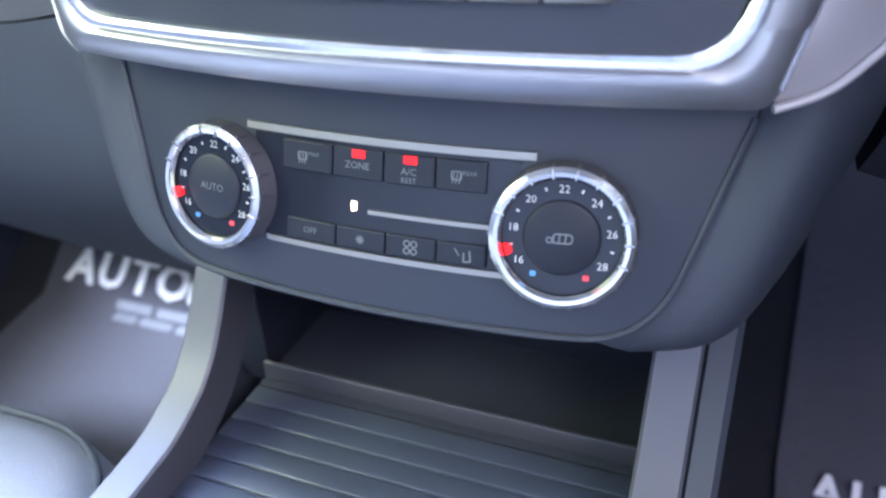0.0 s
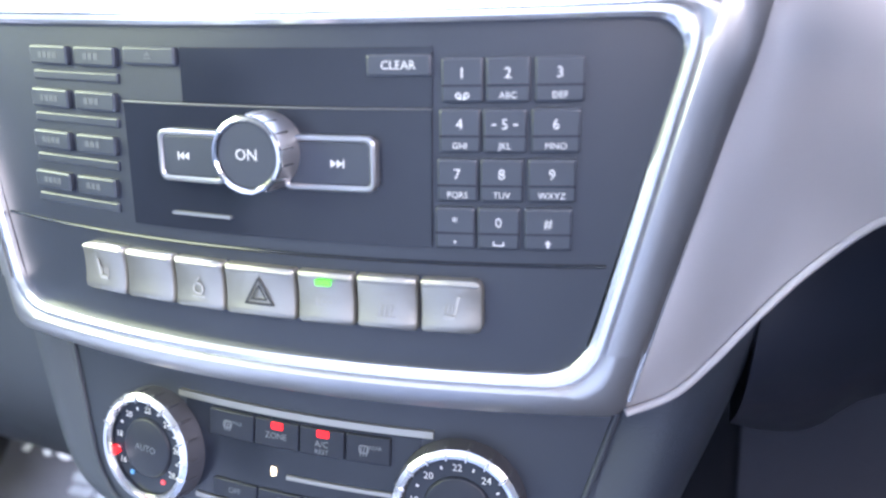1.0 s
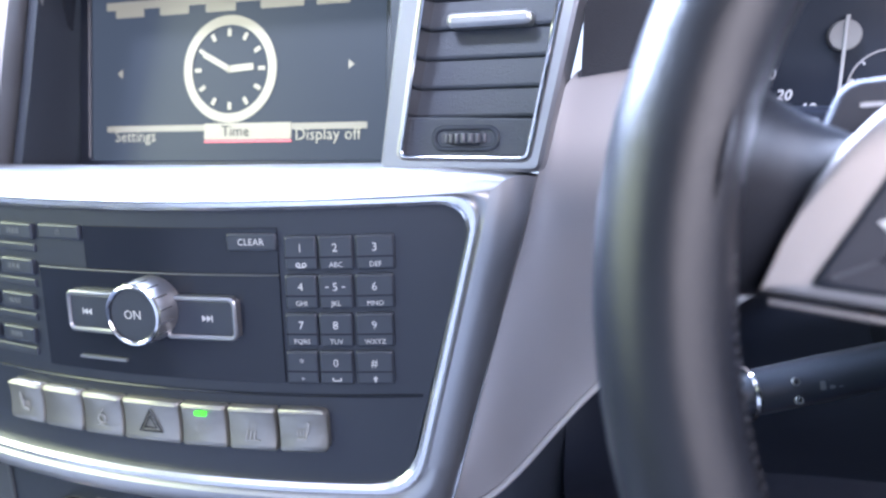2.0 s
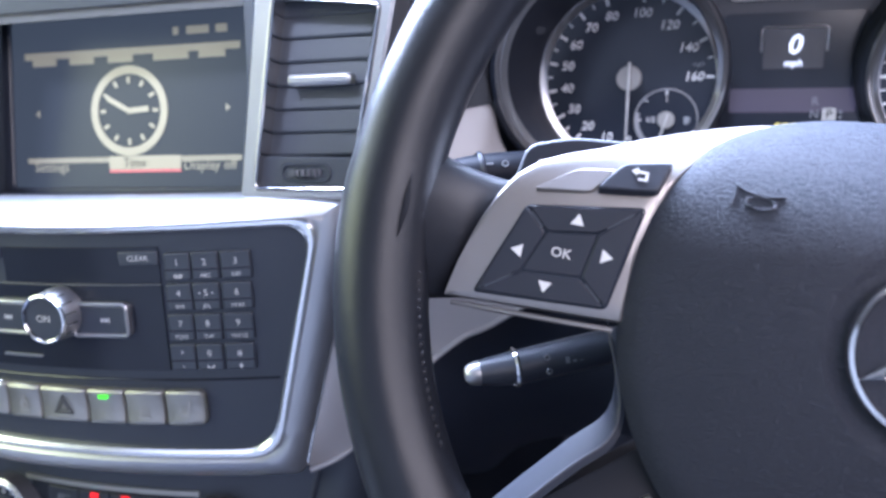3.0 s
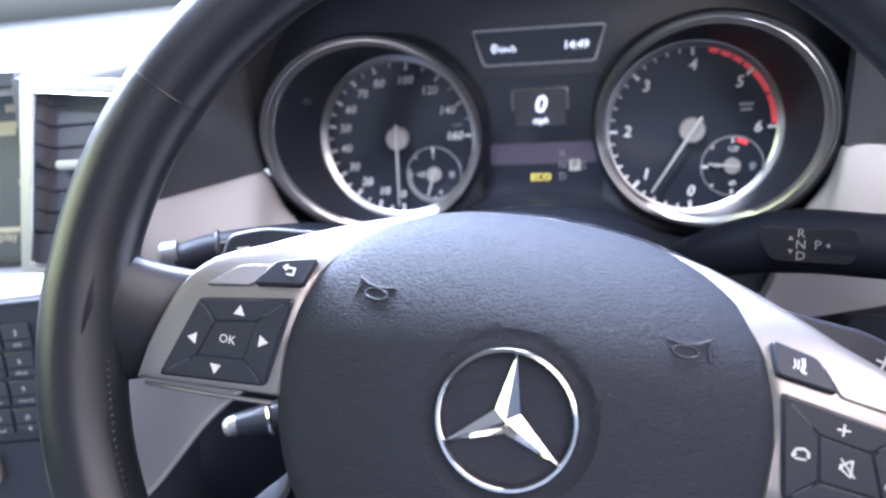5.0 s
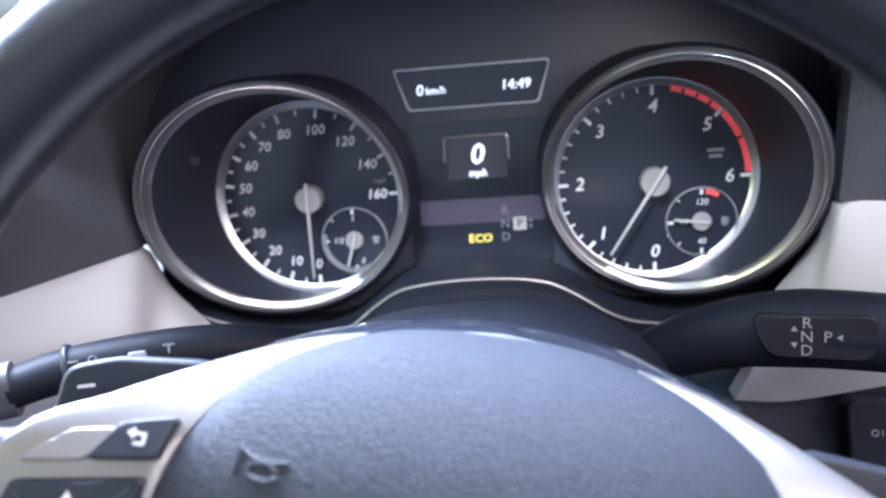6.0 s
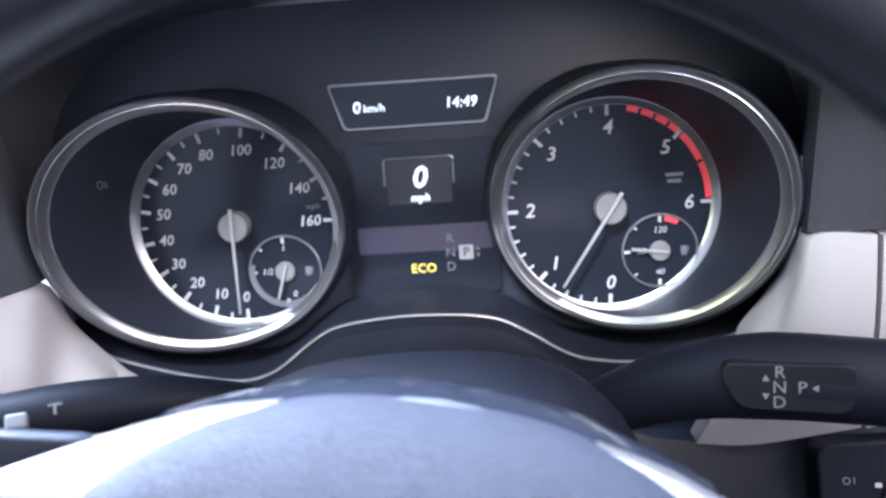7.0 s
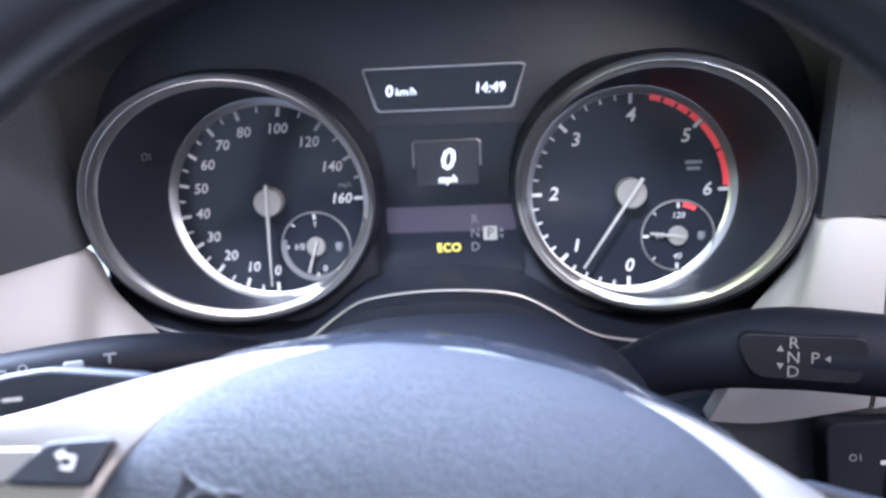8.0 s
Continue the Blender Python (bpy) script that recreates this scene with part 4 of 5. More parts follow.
# ---- centre vents ----
def centre_vent(at):
    vent = thing("air_vent", (at, 0.40, 0.83), "centre air vent with black slats in a silver frame", "air vent", "centre air vents")
    m = axes((at, 0.392, 0.785), 12)
    s = 1
    out = [(-0.0375 * s, -0.0085), (0.0340 * s, -0.0095), (0.0575 * s, 0.0985), (-0.0215 * s, 0.1060)]
    inn = [(-0.0280 * s, -0.0030), (0.0290 * s, -0.0040), (0.0480 * s, 0.0905), (-0.0115 * s, 0.0975)]
    part("vent_frame", frame_ring(B(), rounded(out, 0.004), rounded(inn, 0.003), -0.020, 0.0035, m, 0.0016), SILVER, vent, "satin silver vent frame")
    part("vent_lip", frame_ring(B(), rounded(inset(inn, -0.0004), 0.003), rounded(inset(inn, 0.0016), 0.0026), -0.010, 0.0046, m, 0.0005), CHROME, vent)
    part("duct", prism(B(), rounded(inset(inn, -0.0004), 0.003), -0.050, -0.034, m), GLOSS, vent)
    part("lower_plate", prism(B(), rounded([(-0.0272, -0.0025), (0.0285, -0.0035), (0.0318, 0.0130), (-0.0250, 0.0145)], 0.001), -0.012, -0.001, m, 0.0006), SOFT, vent)
    w = shift(m, 0.001 * s, 0.0050, -0.001)
    wheel = part("thumb_wheel", lathe(B(), [(0.0, 0.0115), (0.0098, 0.0115), (0.0122, 0.0085), (0.0122, -0.0085), (0.0098, -0.0115), (0.0, -0.0115)][::1], w @ pose(0, 0, -0.009, 90, 0, 0) @ Matrix.Diagonal((1, 1, 0.26, 1)), 40), SOFT, vent)
    part("wheel_recess", frame_ring(B(), rrect(0.030, 0.011, 0.005), rrect(0.0262, 0.0072, 0.0034), 0, 0.0012, w, 0.0004), PANEL, vent)
    for q in range(9):
        a = radians(-56 + 14 * q)
        part("wheel_rib", prism(B(), rrect(0.0016, 0.0040, 0.0006, 0.0124 * math.sin(a), 0), 0.0, 0.0124 * math.cos(a) - 0.0078, w, 0.0004), RAIL, wheel)
    for q in range(7):
        v, hgt = (0.0206 + 0.0126 * q, 0.0130) if q < 6 else (0.0925, 0.0085)
        f = (v + 0.004) / 0.1
        x0, x1 = (-0.0272 + 0.0165 * f) * s, (0.0292 + 0.0195 * f) * s
        mm = shift(m, (x0 + x1) / 2, v, -0.010) @ pose(0, 0, 0, -9, 0, 0)
        part("slat", prism(B(), rrect(abs(x1 - x0) + 0.003, hgt, 0.0012), -0.0016, 0.0016, mm, 0.0008), SOFT, vent)
    tab = shift(m, 0.011 * s, 0.0545, -0.004)
    part("vent_tab", prism(B(), rrect(0.0365, 0.0062, 0.0024), -0.008, 0.0045, tab, 0.0012), SILVER, vent, "satin silver slider tab")
    return vent


centre_vent(0.155)
centre_vent(-0.139)

# ---- instruments ----
cluster = thing("instrument_cluster", (WX, 0.55, 0.80), "instrument cluster with two chrome-ringed gauges and display", "instruments")
GM = axes((WX, 0.536, 0.810), 6, -1.4)
part("back_plate", prism(B(), rounded([(-0.205, -0.085), (0.205, -0.085), (0.205, 0.07), (0.15, 0.115), (-0.15, 0.115), (-0.205, 0.07)], 0.03), -0.030, -0.0165, GM), PANEL, cluster)


def gauge(side):
    """A round dial at the bottom of a tube that is cut obliquely: its outboard rim stands out towards the driver."""
    cx, cy = (-0.0976, 0.0024) if side < 0 else (0.1003, 0.0004)
    ox, oy, ring_r, n = side * 0.1052, 0.0050, 0.0658, 96
    angles = [6.283185 * i / n for i in range(n)]

    def rim(dr, dh):
        """The oblique rim, grown by dr and lifted by dh."""
        out = []
        for t in angles:
            x, y = (ring_r + dr) * math.cos(t), (ring_r + dr) * math.sin(t)
            h = 0.0372 + 0.43 * side * x + 0.31 * y
            out.append(GM @ Vector((ox + x, oy + y, max(h, 0.006 + 0.15 * h) + dh)))
        return out

    def dial(r, h):
        """A circle round the dial's centre that keeps inside the tube and flattens towards its low side."""
        out = []
        for t in angles:
            x, y = cx + r * math.cos(t), cy + r * math.sin(t)
            d = Vector((x - ox, y - oy))
            if d.length > ring_r - 0.0050:
                d = d.normalized() * (ring_r - 0.0050)
            low = 0.5 + 0.5 * (0.81 * side * math.cos(t) + 0.58 * math.sin(t))
            out.append(GM @ Vector((ox + d.x, oy + d.y, h * (0.35 + 0.65 * low))))
        return out

    g = part("gauge", lathe(B(), [(0.0, 0.0), (0.0565, 0.0), (0.0565, -0.004)], shift(GM, cx, cy), 72), GLOSS, cluster, "round black gauge face")
    part("inner_ring", skin(B(), [dial(0.0528, 0.0002), dial(0.0534, 0.0008), dial(0.0566, 0.0034), dial(0.0570, 0.0034)]), RING, g, "bright inner gauge ring")
    part("cone", skin(B(), [dial(0.0569, 0.0033), [a.lerp(b, 0.5) for a, b in zip(dial(0.0569, 0.0033), rim(-0.0050, -0.0040))], rim(-0.0050, -0.0036)]), DARK, g, "matte black tube wall")
    part("outer_ring", skin(B(), [rim(-0.0053, -0.0044), rim(-0.0050, -0.0034), rim(-0.0022, -0.0012), rim(-0.0016, -0.0016), rim(-0.0008, 0.0002), rim(0.0004, 0.0004), rim(0.0012, -0.0006), rim(0.0013, -0.0030)]), RING, g, "satin silver outer gauge ring")
    # the tube's outside flares out below and outboard
    flare = [0.25 + 0.75 * max(0, 0.6 * side * math.cos(t) - 0.8 * math.sin(t)) for t in angles]
    foot = [GM @ Vector((ox + (ring_r + 0.0015 + 0.0095 * f) * math.cos(t), oy + (ring_r + 0.0015 + 0.0095 * f) * math.sin(t), -0.016)) for t, f in zip(angles, flare)]
    wide = [a.lerp(b, f) for a, b, f in zip(rim(0.0020, -0.0080), rim(0.0080, -0.0120), flare)]
    part("shroud", skin(B(), [rim(0.0010, -0.0016), [a.lerp(b, f) for a, b, f in zip(rim(0.0016, -0.0030), rim(0.0032, -0.0040), flare)], wide, foot]), DARK, g)
    low = [i for i in range(n) if side * math.cos(angles[i]) * 0.6 - math.sin(angles[i]) * 0.8 > 0.15]
    start = next(i for i in low if (i - 1) % n not in low)
    line = [a.lerp(b, 0.45) for a, b in zip(wide, foot)]
    part("lip", tube(B(), [line[(start + i) % n] for i in range(len(low))], 0.0012, 8, up=GM.to_3x3() @ Vector((0, 0, 1))), SOFT, g)
    return g, shift(GM, cx, cy)


def tick(owner, m, a, r0, r1, w):
    c, s = math.cos(radians(a)), math.sin(radians(a))
    part("tick", bar(B(), r0 * c, r0 * s, r1 * c, r1 * s, w, m, 0.0004), WHITE, owner, angle=5)


def needle(g, m, a, ln, w, hub):
    c, s = math.cos(radians(a)), math.sin(radians(a))
    n = Vector((-s, c))
    pts = [(-0.010 * ln / 0.047 * c + n.x * w, -0.010 * ln / 0.047 * s + n.y * w), (-0.010 * ln / 0.047 * c - n.x * w, -0.010 * ln / 0.047 * s - n.y * w), (ln * c - n.x * w * 0.45, ln * s - n.y * w * 0.45), (ln * c + n.x * w * 0.45, ln * s + n.y * w * 0.45)]
    nd = part("needle", prism(B(), pts, 0.0088, 0.0102, m, 0.0003), NEEDLE, g, "pale gauge needle")
    part("needle_hub", lathe(B(), [(0.0, 0.0086), (hub - 0.0006, 0.0086), (hub, 0.0080), (hub, 0.0)], m, 40), HUB, nd)
    return nd


# speedometer
g, m = gauge(-1)
mph = lambda v: 270 - (2.03 * v if v <= 80 else 162.4 + 1.345 * (v - 80))
for v in (0, 10, 20, 30, 40, 50, 60, 70, 80, 100, 120, 140, 160):
    a = radians(mph(v))
    r = 0.0402 if v <= 100 else 0.0394
    part("number", text(B(), str(v), 0.0080, shift(m, r * math.cos(a), r * math.sin(a), 0.0002), 0.18, bold=0.012), WHITE, g, angle=5)
for v in range(0, 161, 5):
    if v <= 80 and v % 10 == 0 or v > 80 and v % 20 == 0:
        tick(g, m, mph(v), 0.0470, 0.0522, 0.0017)
    elif v <= 80 or v % 10 == 0:
        tick(g, m, mph(v), 0.0490, 0.0522, 0.0010)
part("unit_text", text(B(), "mph", 0.0042, shift(m, 0.0420, 0.0078, 0.0002), 0.15), GREY, g, angle=5)
# rev counter
h, mr = gauge(1)
rev = lambda v: 270 - 45 * v
for v in range(7):
    a = radians(rev(v))
    part("number", text(B(), str(v), 0.0102, shift(mr, 0.0412 * math.cos(a), 0.0412 * math.sin(a), 0.0002), 0.18, bold=0.012), WHITE, h, angle=5)
for q in range(0, 31):
    v = q / 5
    if q % 5 == 0:
        tick(h, mr, rev(v), 0.0475, 0.0531, 0.0018)
    elif v < 4.2:
        tick(h, mr, rev(v), 0.0498, 0.0531, 0.0010)
for v0, v1 in ((4.25, 4.40), (4.44, 4.60), (4.64, 4.80), (4.84, 4.97), (5.04, 5.44), (5.48, 5.95)):
    part("red_zone", lathe(B(), [(0.0500, 0.0002), (0.0500, 0.0007), (0.0531, 0.0007), (0.0531, 0.0002)], mr, 8, rev(v1), rev(v0)), REDMARK, h, "red zone of the rev counter")
b = B()
for q in range(2):
    prism(b, rrect(0.009 - 0.002 * q, 0.0018, 0.0003, 0.0340, 0.0150 - 0.0034 * q), 0, 0.0003, mr)
part("unit_bars", b, GREY, h, angle=5)
# small gauges
for gg, mm, du, dv, labels, ang in ((g, m, 0.0236, -0.0267, (("1", 0, 0.0128), ("1/2", -0.0098, 0.0), ("0", 0.004, -0.0130)), 252), (h, mr, 0.0262, -0.0250, (("120", 0, 0.0112), ("80", -0.0098, 0.0), ("40", 0, -0.0115)), 172)):
    ms = shift(mm, du, dv, 0.0004)
    sub = part("small_gauge", frame_ring(B(), circle(0.0200, 56), circle(0.0190, 56), 0, 0.0010, ms, 0.0002), SILVER, gg, "small gauge with thin silver ring")
    for t, x, y in labels:
        part("number", text(B(), t, 0.0048, shift(ms, x, y, 0.0002), 0.15), WHITE, sub, angle=5)
    for a in (90, 135, 180, 225, 270):
        tick(sub, ms, a, 0.0155 if a % 90 == 0 else 0.0168, 0.0186, 0.0015 if a % 90 == 0 else 0.0009)
    if gg is g:
        part("low_scale", lathe(B(), [(0.0168, 0.0), (0.0168, 0.0009), (0.0196, 0.0009), (0.0196, 0.0)], ms, 24, 165, 305), SILVER, sub)
    else:
        part("hot_scale", lathe(B(), [(0.0160, 0.0), (0.0160, 0.0006), (0.0186, 0.0006), (0.0186, 0.0)], ms, 8, 58, 82), REDMARK, sub)
    c, s = math.cos(radians(ang)), math.sin(radians(ang))
    part("small_needle", bar(B(), -0.004 * c, -0.004 * s, 0.0155 * c, 0.0155 * s, 0.0013, shift(ms, h=0.0024), 0.001), NEEDLE, sub)
    part("small_hub", lathe(B(), [(0.0, 0.0022), (0.0048, 0.0022), (0.0054, 0.0016), (0.0054, 0)], ms, 32), HUB, sub)
    b = B()
    prism(b, rrect(0.0030, 0.0040, 0.0004, 0.0125, 0.0), 0, 0.0003, ms)
    bar(b, 0.0146, -0.0016, 0.0146, 0.0018, 0.0006, ms)
    bar(b, 0.0112, -0.0026, 0.0142, -0.0026, 0.0006, ms)
    part("symbol", b, GREY, sub, angle=5)
needle(g, m, 268.5, 0.0470, 0.0010, 0.0078)
needle(h, mr, 237, 0.0475, 0.0010, 0.0080)
b = B()
lamp_at = shift(GM, -0.1530, 0.0325, 0.036)
for d in (-1, 1):
    frame_ring(b, rrect(0.0030, 0.0040, 0.0014, d * 0.0024, 0), rrect(0.0022, 0.0032, 0.0010, d * 0.0024, 0), 0, 0.0003, lamp_at)
    for q in range(3):
        bar(b, d * 0.0045, -0.0013 + 0.0013 * q, d * 0.0060, -0.0013 + 0.0013 * q, 0.0004, lamp_at)
part("lamp_symbol", b, FAINT, cluster, angle=5)
# the centre display
DM = shift(GM, 0.0009, 0, -0.0145)
trapeze = lambda d: rounded([(-0.0386 + d, 0.0475 + d), (0.0386 - d, 0.0475 + d), (0.0459 - d, 0.0725 - d), (-0.0459 + d, 0.0725 - d)], 0.003 - d * 0.5)
part("display_frame", frame_ring(B(), trapeze(0.0), trapeze(0.0016), -0.001, 0.0015, DM, 0.0004), SILVER, cluster, "thin silver frame of the upper display")
part("display_glass", prism(B(), trapeze(0.0014), -0.001, 0.0004, DM), GLOSS, cluster)
for t, size, x, y in (("0", 0.0088, -0.0306, 0.0592), ("km/h", 0.0058, -0.0213, 0.0586), ("14:49", 0.0078, 0.0252, 0.0590)):
    part("display_text", text(B(), t, size, shift(DM, x, y, 0.0006), 0.1, bold=0.012), LIT, cluster, "lit white display figures", angle=5)
part("middle_display", prism(B(), rounded([(-0.0420, -0.046), (0.0420, -0.046), (0.0420, 0.040), (-0.0420, 0.040)], 0.004), -0.001, 0.0003, DM), GLOSS, cluster)
arch = rounded([(-0.0189, 0.0150), (-0.0189, 0.0310), (0.0189, 0.0310), (0.0189, 0.0150)][::-1], 0.0025)
line = [p for p in arch if p[1] > 0.0175]
line = sorted([p for p in line if p[0] < 0], key=lambda p: (p[1], p[0])) + sorted([p for p in line if p[0] >= 0], key=lambda p: (-p[1], p[0]))
part("speed_field", tube(B(), [DM @ Vector((x, y, 0.0010)) for x, y in [(-0.0189, 0.0165)] + line + [(0.0189, 0.0165)]], 0.0008, 6), SILVER, cluster, "thin frame round the speed figure")
part("speed_shade", prism(B(), rrect(0.0350, 0.0240, 0.001, 0, 0.0180), 0.0003, 0.0008, DM), KEY, cluster)
for t, size, y in (("0", 0.0165, 0.0200), ("mph", 0.0060, 0.0092)):
    part("speed_text", text(B(), t, size, shift(DM, 0, y, 0.0012), 0.18, bold=0.02), LIT, cluster, "lit white speed figure", angle=5)
part("violet_band", prism(B(), rrect(0.074, 0.0148, 0.001, 0.0010, -0.0136), 0.0002, 0.0006, DM), VIOLET, cluster, "violet glowing display band")
part("eco_text", text(B(), "ECO", 0.0070, shift(DM, -0.0008, -0.0306, 0.0010), bold=0.01), YELLOW, cluster, angle=5)
for t, y in (("R", -0.0144), ("N", -0.0224), ("D", -0.0304)):
    part("gear_text", text(B(), t, 0.0072, shift(DM, 0.0146, y, 0.0010)), GREY, cluster, angle=5)
part("gear_field", prism(B(), rrect(0.0080, 0.0080, 0.001, 0.0232, -0.0226), 0.0006, 0.0010, DM), NEEDLE, cluster)
part("gear_letter", text(B(), "P", 0.0076, shift(DM, 0.0232, -0.0226, 0.0012), bold=0.01), DARKTEXT, cluster, angle=5)
b = B()
prism(b, [(0.0285, -0.0218), (0.0309, -0.0218), (0.0297, -0.0195)], 0.0006, 0.0010, DM)
prism(b, [(0.0285, -0.0236), (0.0297, -0.0259), (0.0309, -0.0236)], 0.0006, 0.0010, DM)
part("gear_arrows", b, GREY, cluster, angle=5)
# hood, lower brim and shelf
b = B()
rows = []
for i in range(33):
    a = math.pi * i / 32
    c, q = math.cos(a), abs(math.sin(a)) ** 0.8
    f = math.copysign(abs(c) ** 0.55, c)
    rows.append([(WX + f * 0.214, 0.468, 0.835 + 0.108 * q), (WX + f * 0.211, 0.480, 0.832 + 0.106 * q), (WX + f * 0.206, 0.53, 0.825 + 0.108 * q), (WX + f * 0.204, 0.575, 0.82 + 0.106 * q)])
slab(b, rows, (0, 0.004, 0.006))
part("hood", b, PAD, cluster, "grained black hood over the gauges")
brim = curve([(0.225, 0.505, 0.772), (0.264, 0.503, 0.754), (0.313, 0.50, 0.7415), (0.338, 0.50, 0.744), (0.360, 0.50, 0.759), (0.376, 0.50, 0.767), (0.405, 0.50, 0.770), (0.434, 0.50, 0.769), (0.456, 0.50, 0.765), (0.472, 0.50, 0.756), (0.489, 0.50, 0.744), (0.505, 0.50, 0.738), (0.533, 0.50, 0.736), (0.575, 0.503, 0.745), (0.612, 0.505, 0.765)], 60)
part("brim", tube(B(), brim, 0.0010, 8), SILVER, cluster)
b = B()
slab(b, between([p + Vector((0, -0.004, -0.035)) for p in brim], [p + Vector((0, 0.001, 0)) for p in brim], 5), (0, 0.01, 0))
part("lower_shelf", b, DARK, cluster)
b = B()
slab(b, between([p for p in brim], [p + Vector((0, 0.045, -0.003)) for p in brim], 4), (0, 0, -0.006))
part("sill", b, DARK, cluster)

# ---- steering wheel ----
wheel = thing("steering_wheel", (0.4225, 0.252, 0.766), "black leather steering wheel with silver spokes, turned slightly", "steering wheel")
WM = axes((0.4225, 0.252, 0.766), 22, -11.5)
RIM_R, RIM_H = 0.1820, -0.0085
wup = WM.to_3x3() @ Vector((0, 0, 1))
RM = shift(WM, -0.001, 0.018)
line = [RM @ Vector((RIM_R * math.cos(6.283185 * i / 120), RIM_R * math.sin(6.283185 * i / 120), RIM_H)) for i in range(120)]
rim = part("rim", tube(B(), line, [0.0168 + 0.0008 * math.exp(-((((i * 3) % 180) - 8) / 16) ** 2) for i in range(120)], 24, True, 1.06, up=wup), LEATHER, wheel, "black leather rim")


def rim_seam(a):
    c, s = math.cos(radians(a)), math.sin(radians(a))
    o = RM @ Vector((RIM_R * c, RIM_R * s, RIM_H))
    u, v = WM.to_3x3() @ Vector((c, s, 0)), wup
    part("seam", tube(B(), [o + 0.0168 * (math.cos(t) * u + 1.06 * math.sin(t) * v) for t in [6.283185 * i / 28 for i in range(28)]], 0.0005, 6, True, up=WM.to_3x3() @ Vector((-s, c, 0))), LEATHER, rim)


for a in (28, 152, 218, 322):
    rim_seam(a)
for a0, a1 in ((190, 212), (328, 350)):
    for q in range(int((a1 - a0) / 1.1)):
        a = radians(a0 + 1.1 * q)
        rr = RIM_R - 0.0164
        p = [RM @ Vector((rr * math.cos(a + d), rr * math.sin(a + d), RIM_H + 0.006 + k)) for d, k in ((0, -0.001), (0.006, 0.001))]
        part("stitch", tube(B(), p, 0.0006, 6), STITCH, rim)


def cover_edge(t):
    """The airbag cover's outline: the radius at an angle."""
    c, s = math.cos(t), math.sin(t)
    n = 2.47 if s > 0 else 1.9
    return (abs(c / 0.0952) ** n + abs(s / (0.077 if s > 0 else 0.099)) ** n) ** (-1 / n)


def dome(x, y):
    """The cover's height: it falls away steeply towards the top, and holds a shallow dish for the emblem."""
    fall = 0.044 * (y / 0.077) ** 2.7 if y > 0 else 0.019 * (-y / 0.099) ** 2.2
    d = min(1, max(0, (0.0332 - math.hypot(x, y)) / 0.0034))
    return 0.0012 - 0.0125 * (abs(x) / 0.0952) ** 2.6 - fall - 0.0028 * d * d * (3 - 2 * d)


rings = []
N = 120
for k in [i / 40 for i in range(1, 41)]:
    ring = []
    for i in range(N):
        t = 6.283185 * i / N
        r = cover_edge(t) * k
        x, y = r * math.cos(t), r * math.sin(t)
        ring.append(WM @ Vector((x, y, dome(x, y) - 0.0035 * max(0, (k - 0.9) / 0.1) ** 2.2)))
    rings.append(ring)
rings.append([WM @ Vector((cover_edge(6.283185 * i / N) * 1.0 * math.cos(6.283185 * i / N), cover_edge(6.283185 * i / N) * math.sin(6.283185 * i / N), -0.060)) for i in range(N)])
b = skin(B(), rings)
b.verts.ensure_lookup_table()
b.faces.new([b.verts[i] for i in range(N)])
cover = part("airbag_cover", b, COVER, wheel, "grained black airbag cover")
# emblem: a ring with a three-armed star
part("emblem_ring", lathe(B(), [(0.0234, -0.003), (0.0237, 0.0012), (0.0246, 0.0024), (0.0258, 0.0022), (0.0267, 0.0006), (0.0268, -0.004)], WM, 72), CHROME, cover, "chrome emblem ring")
b = B()
o = b.verts.new(WM @ Vector((0, 0, 0.0034)))
for a in (90, 210, 330):
    tip = b.verts.new(WM @ Vector((0.0242 * math.cos(radians(a)), 0.0242 * math.sin(radians(a)), 0.0006)))
    s0 = b.verts.new(WM @ Vector((0.0054 * math.cos(radians(a - 60)), 0.0054 * math.sin(radians(a - 60)), -0.0006)))
    s1 = b.verts.new(WM @ Vector((0.0054 * math.cos(radians(a + 60)), 0.0054 * math.sin(radians(a + 60)), -0.0006)))
    b.faces.new((o, s0, tip))
    b.faces.new((o, tip, s1))
part("emblem_star", b, CHROME, cover, "chrome three-armed emblem", angle=10)


def on_cover(x, y, turn=0.0, h=0.0):
    e = 0.001
    p = lambda a, c: Vector((a, c, dome(a, c)))
    u = (p(x + e, y) - p(x - e, y)).normalized()
    v = (p(x, y + e) - p(x, y - e)).normalized()
    n = u.cross(v)
    mm = Matrix((u, n.cross(u), n)).transposed().to_4x4()
    mm.translation = p(x, y) + n * h
    return WM @ mm @ pose(0, 0, 0, 0, 0, turn)


# letters darker than the cover: the relief's shade is put into their colour
part("embossing_shade", text(B(), "AIRBAG", 0.0068, on_cover(0.002, -0.0512), depth=0.0004, bold=0.01), CONE, cover, angle=5)
for s in (-1, 1):
    mm = on_cover(0.0585 * s, 0.0370)
    pl = [mm @ Vector((s * x, y, 0.0003)) for x, y in ((-0.0075, 0.0020), (-0.002, 0.0010), (0.004, 0.0018), (0.0085, 0.0042))]
    ln = [mm @ Vector((s * x, y, 0.0003)) for x, y in ((0.0085, 0.0042), (0.0078, 0.0005), (0.0085, -0.0042))]
    lp = [mm @ Vector((-0.0005 * s + 0.0046 * math.cos(t) * s, -0.0018 + 0.0022 * math.sin(t), 0.0003)) for t in [6.28 * i / 20 for i in range(20)]]
    b = tube(B(), curve(pl, 12), 0.00045, 6)
    tube(b, curve(ln, 8), 0.00045, 6)
    tube(b, lp, 0.00045, 6, True)
    part("embossed_horn", b, DARK, cover)


def flip(s, pts):
    return [(-x, y) for x, y in pts[::-1]] if s > 0 else list(pts)


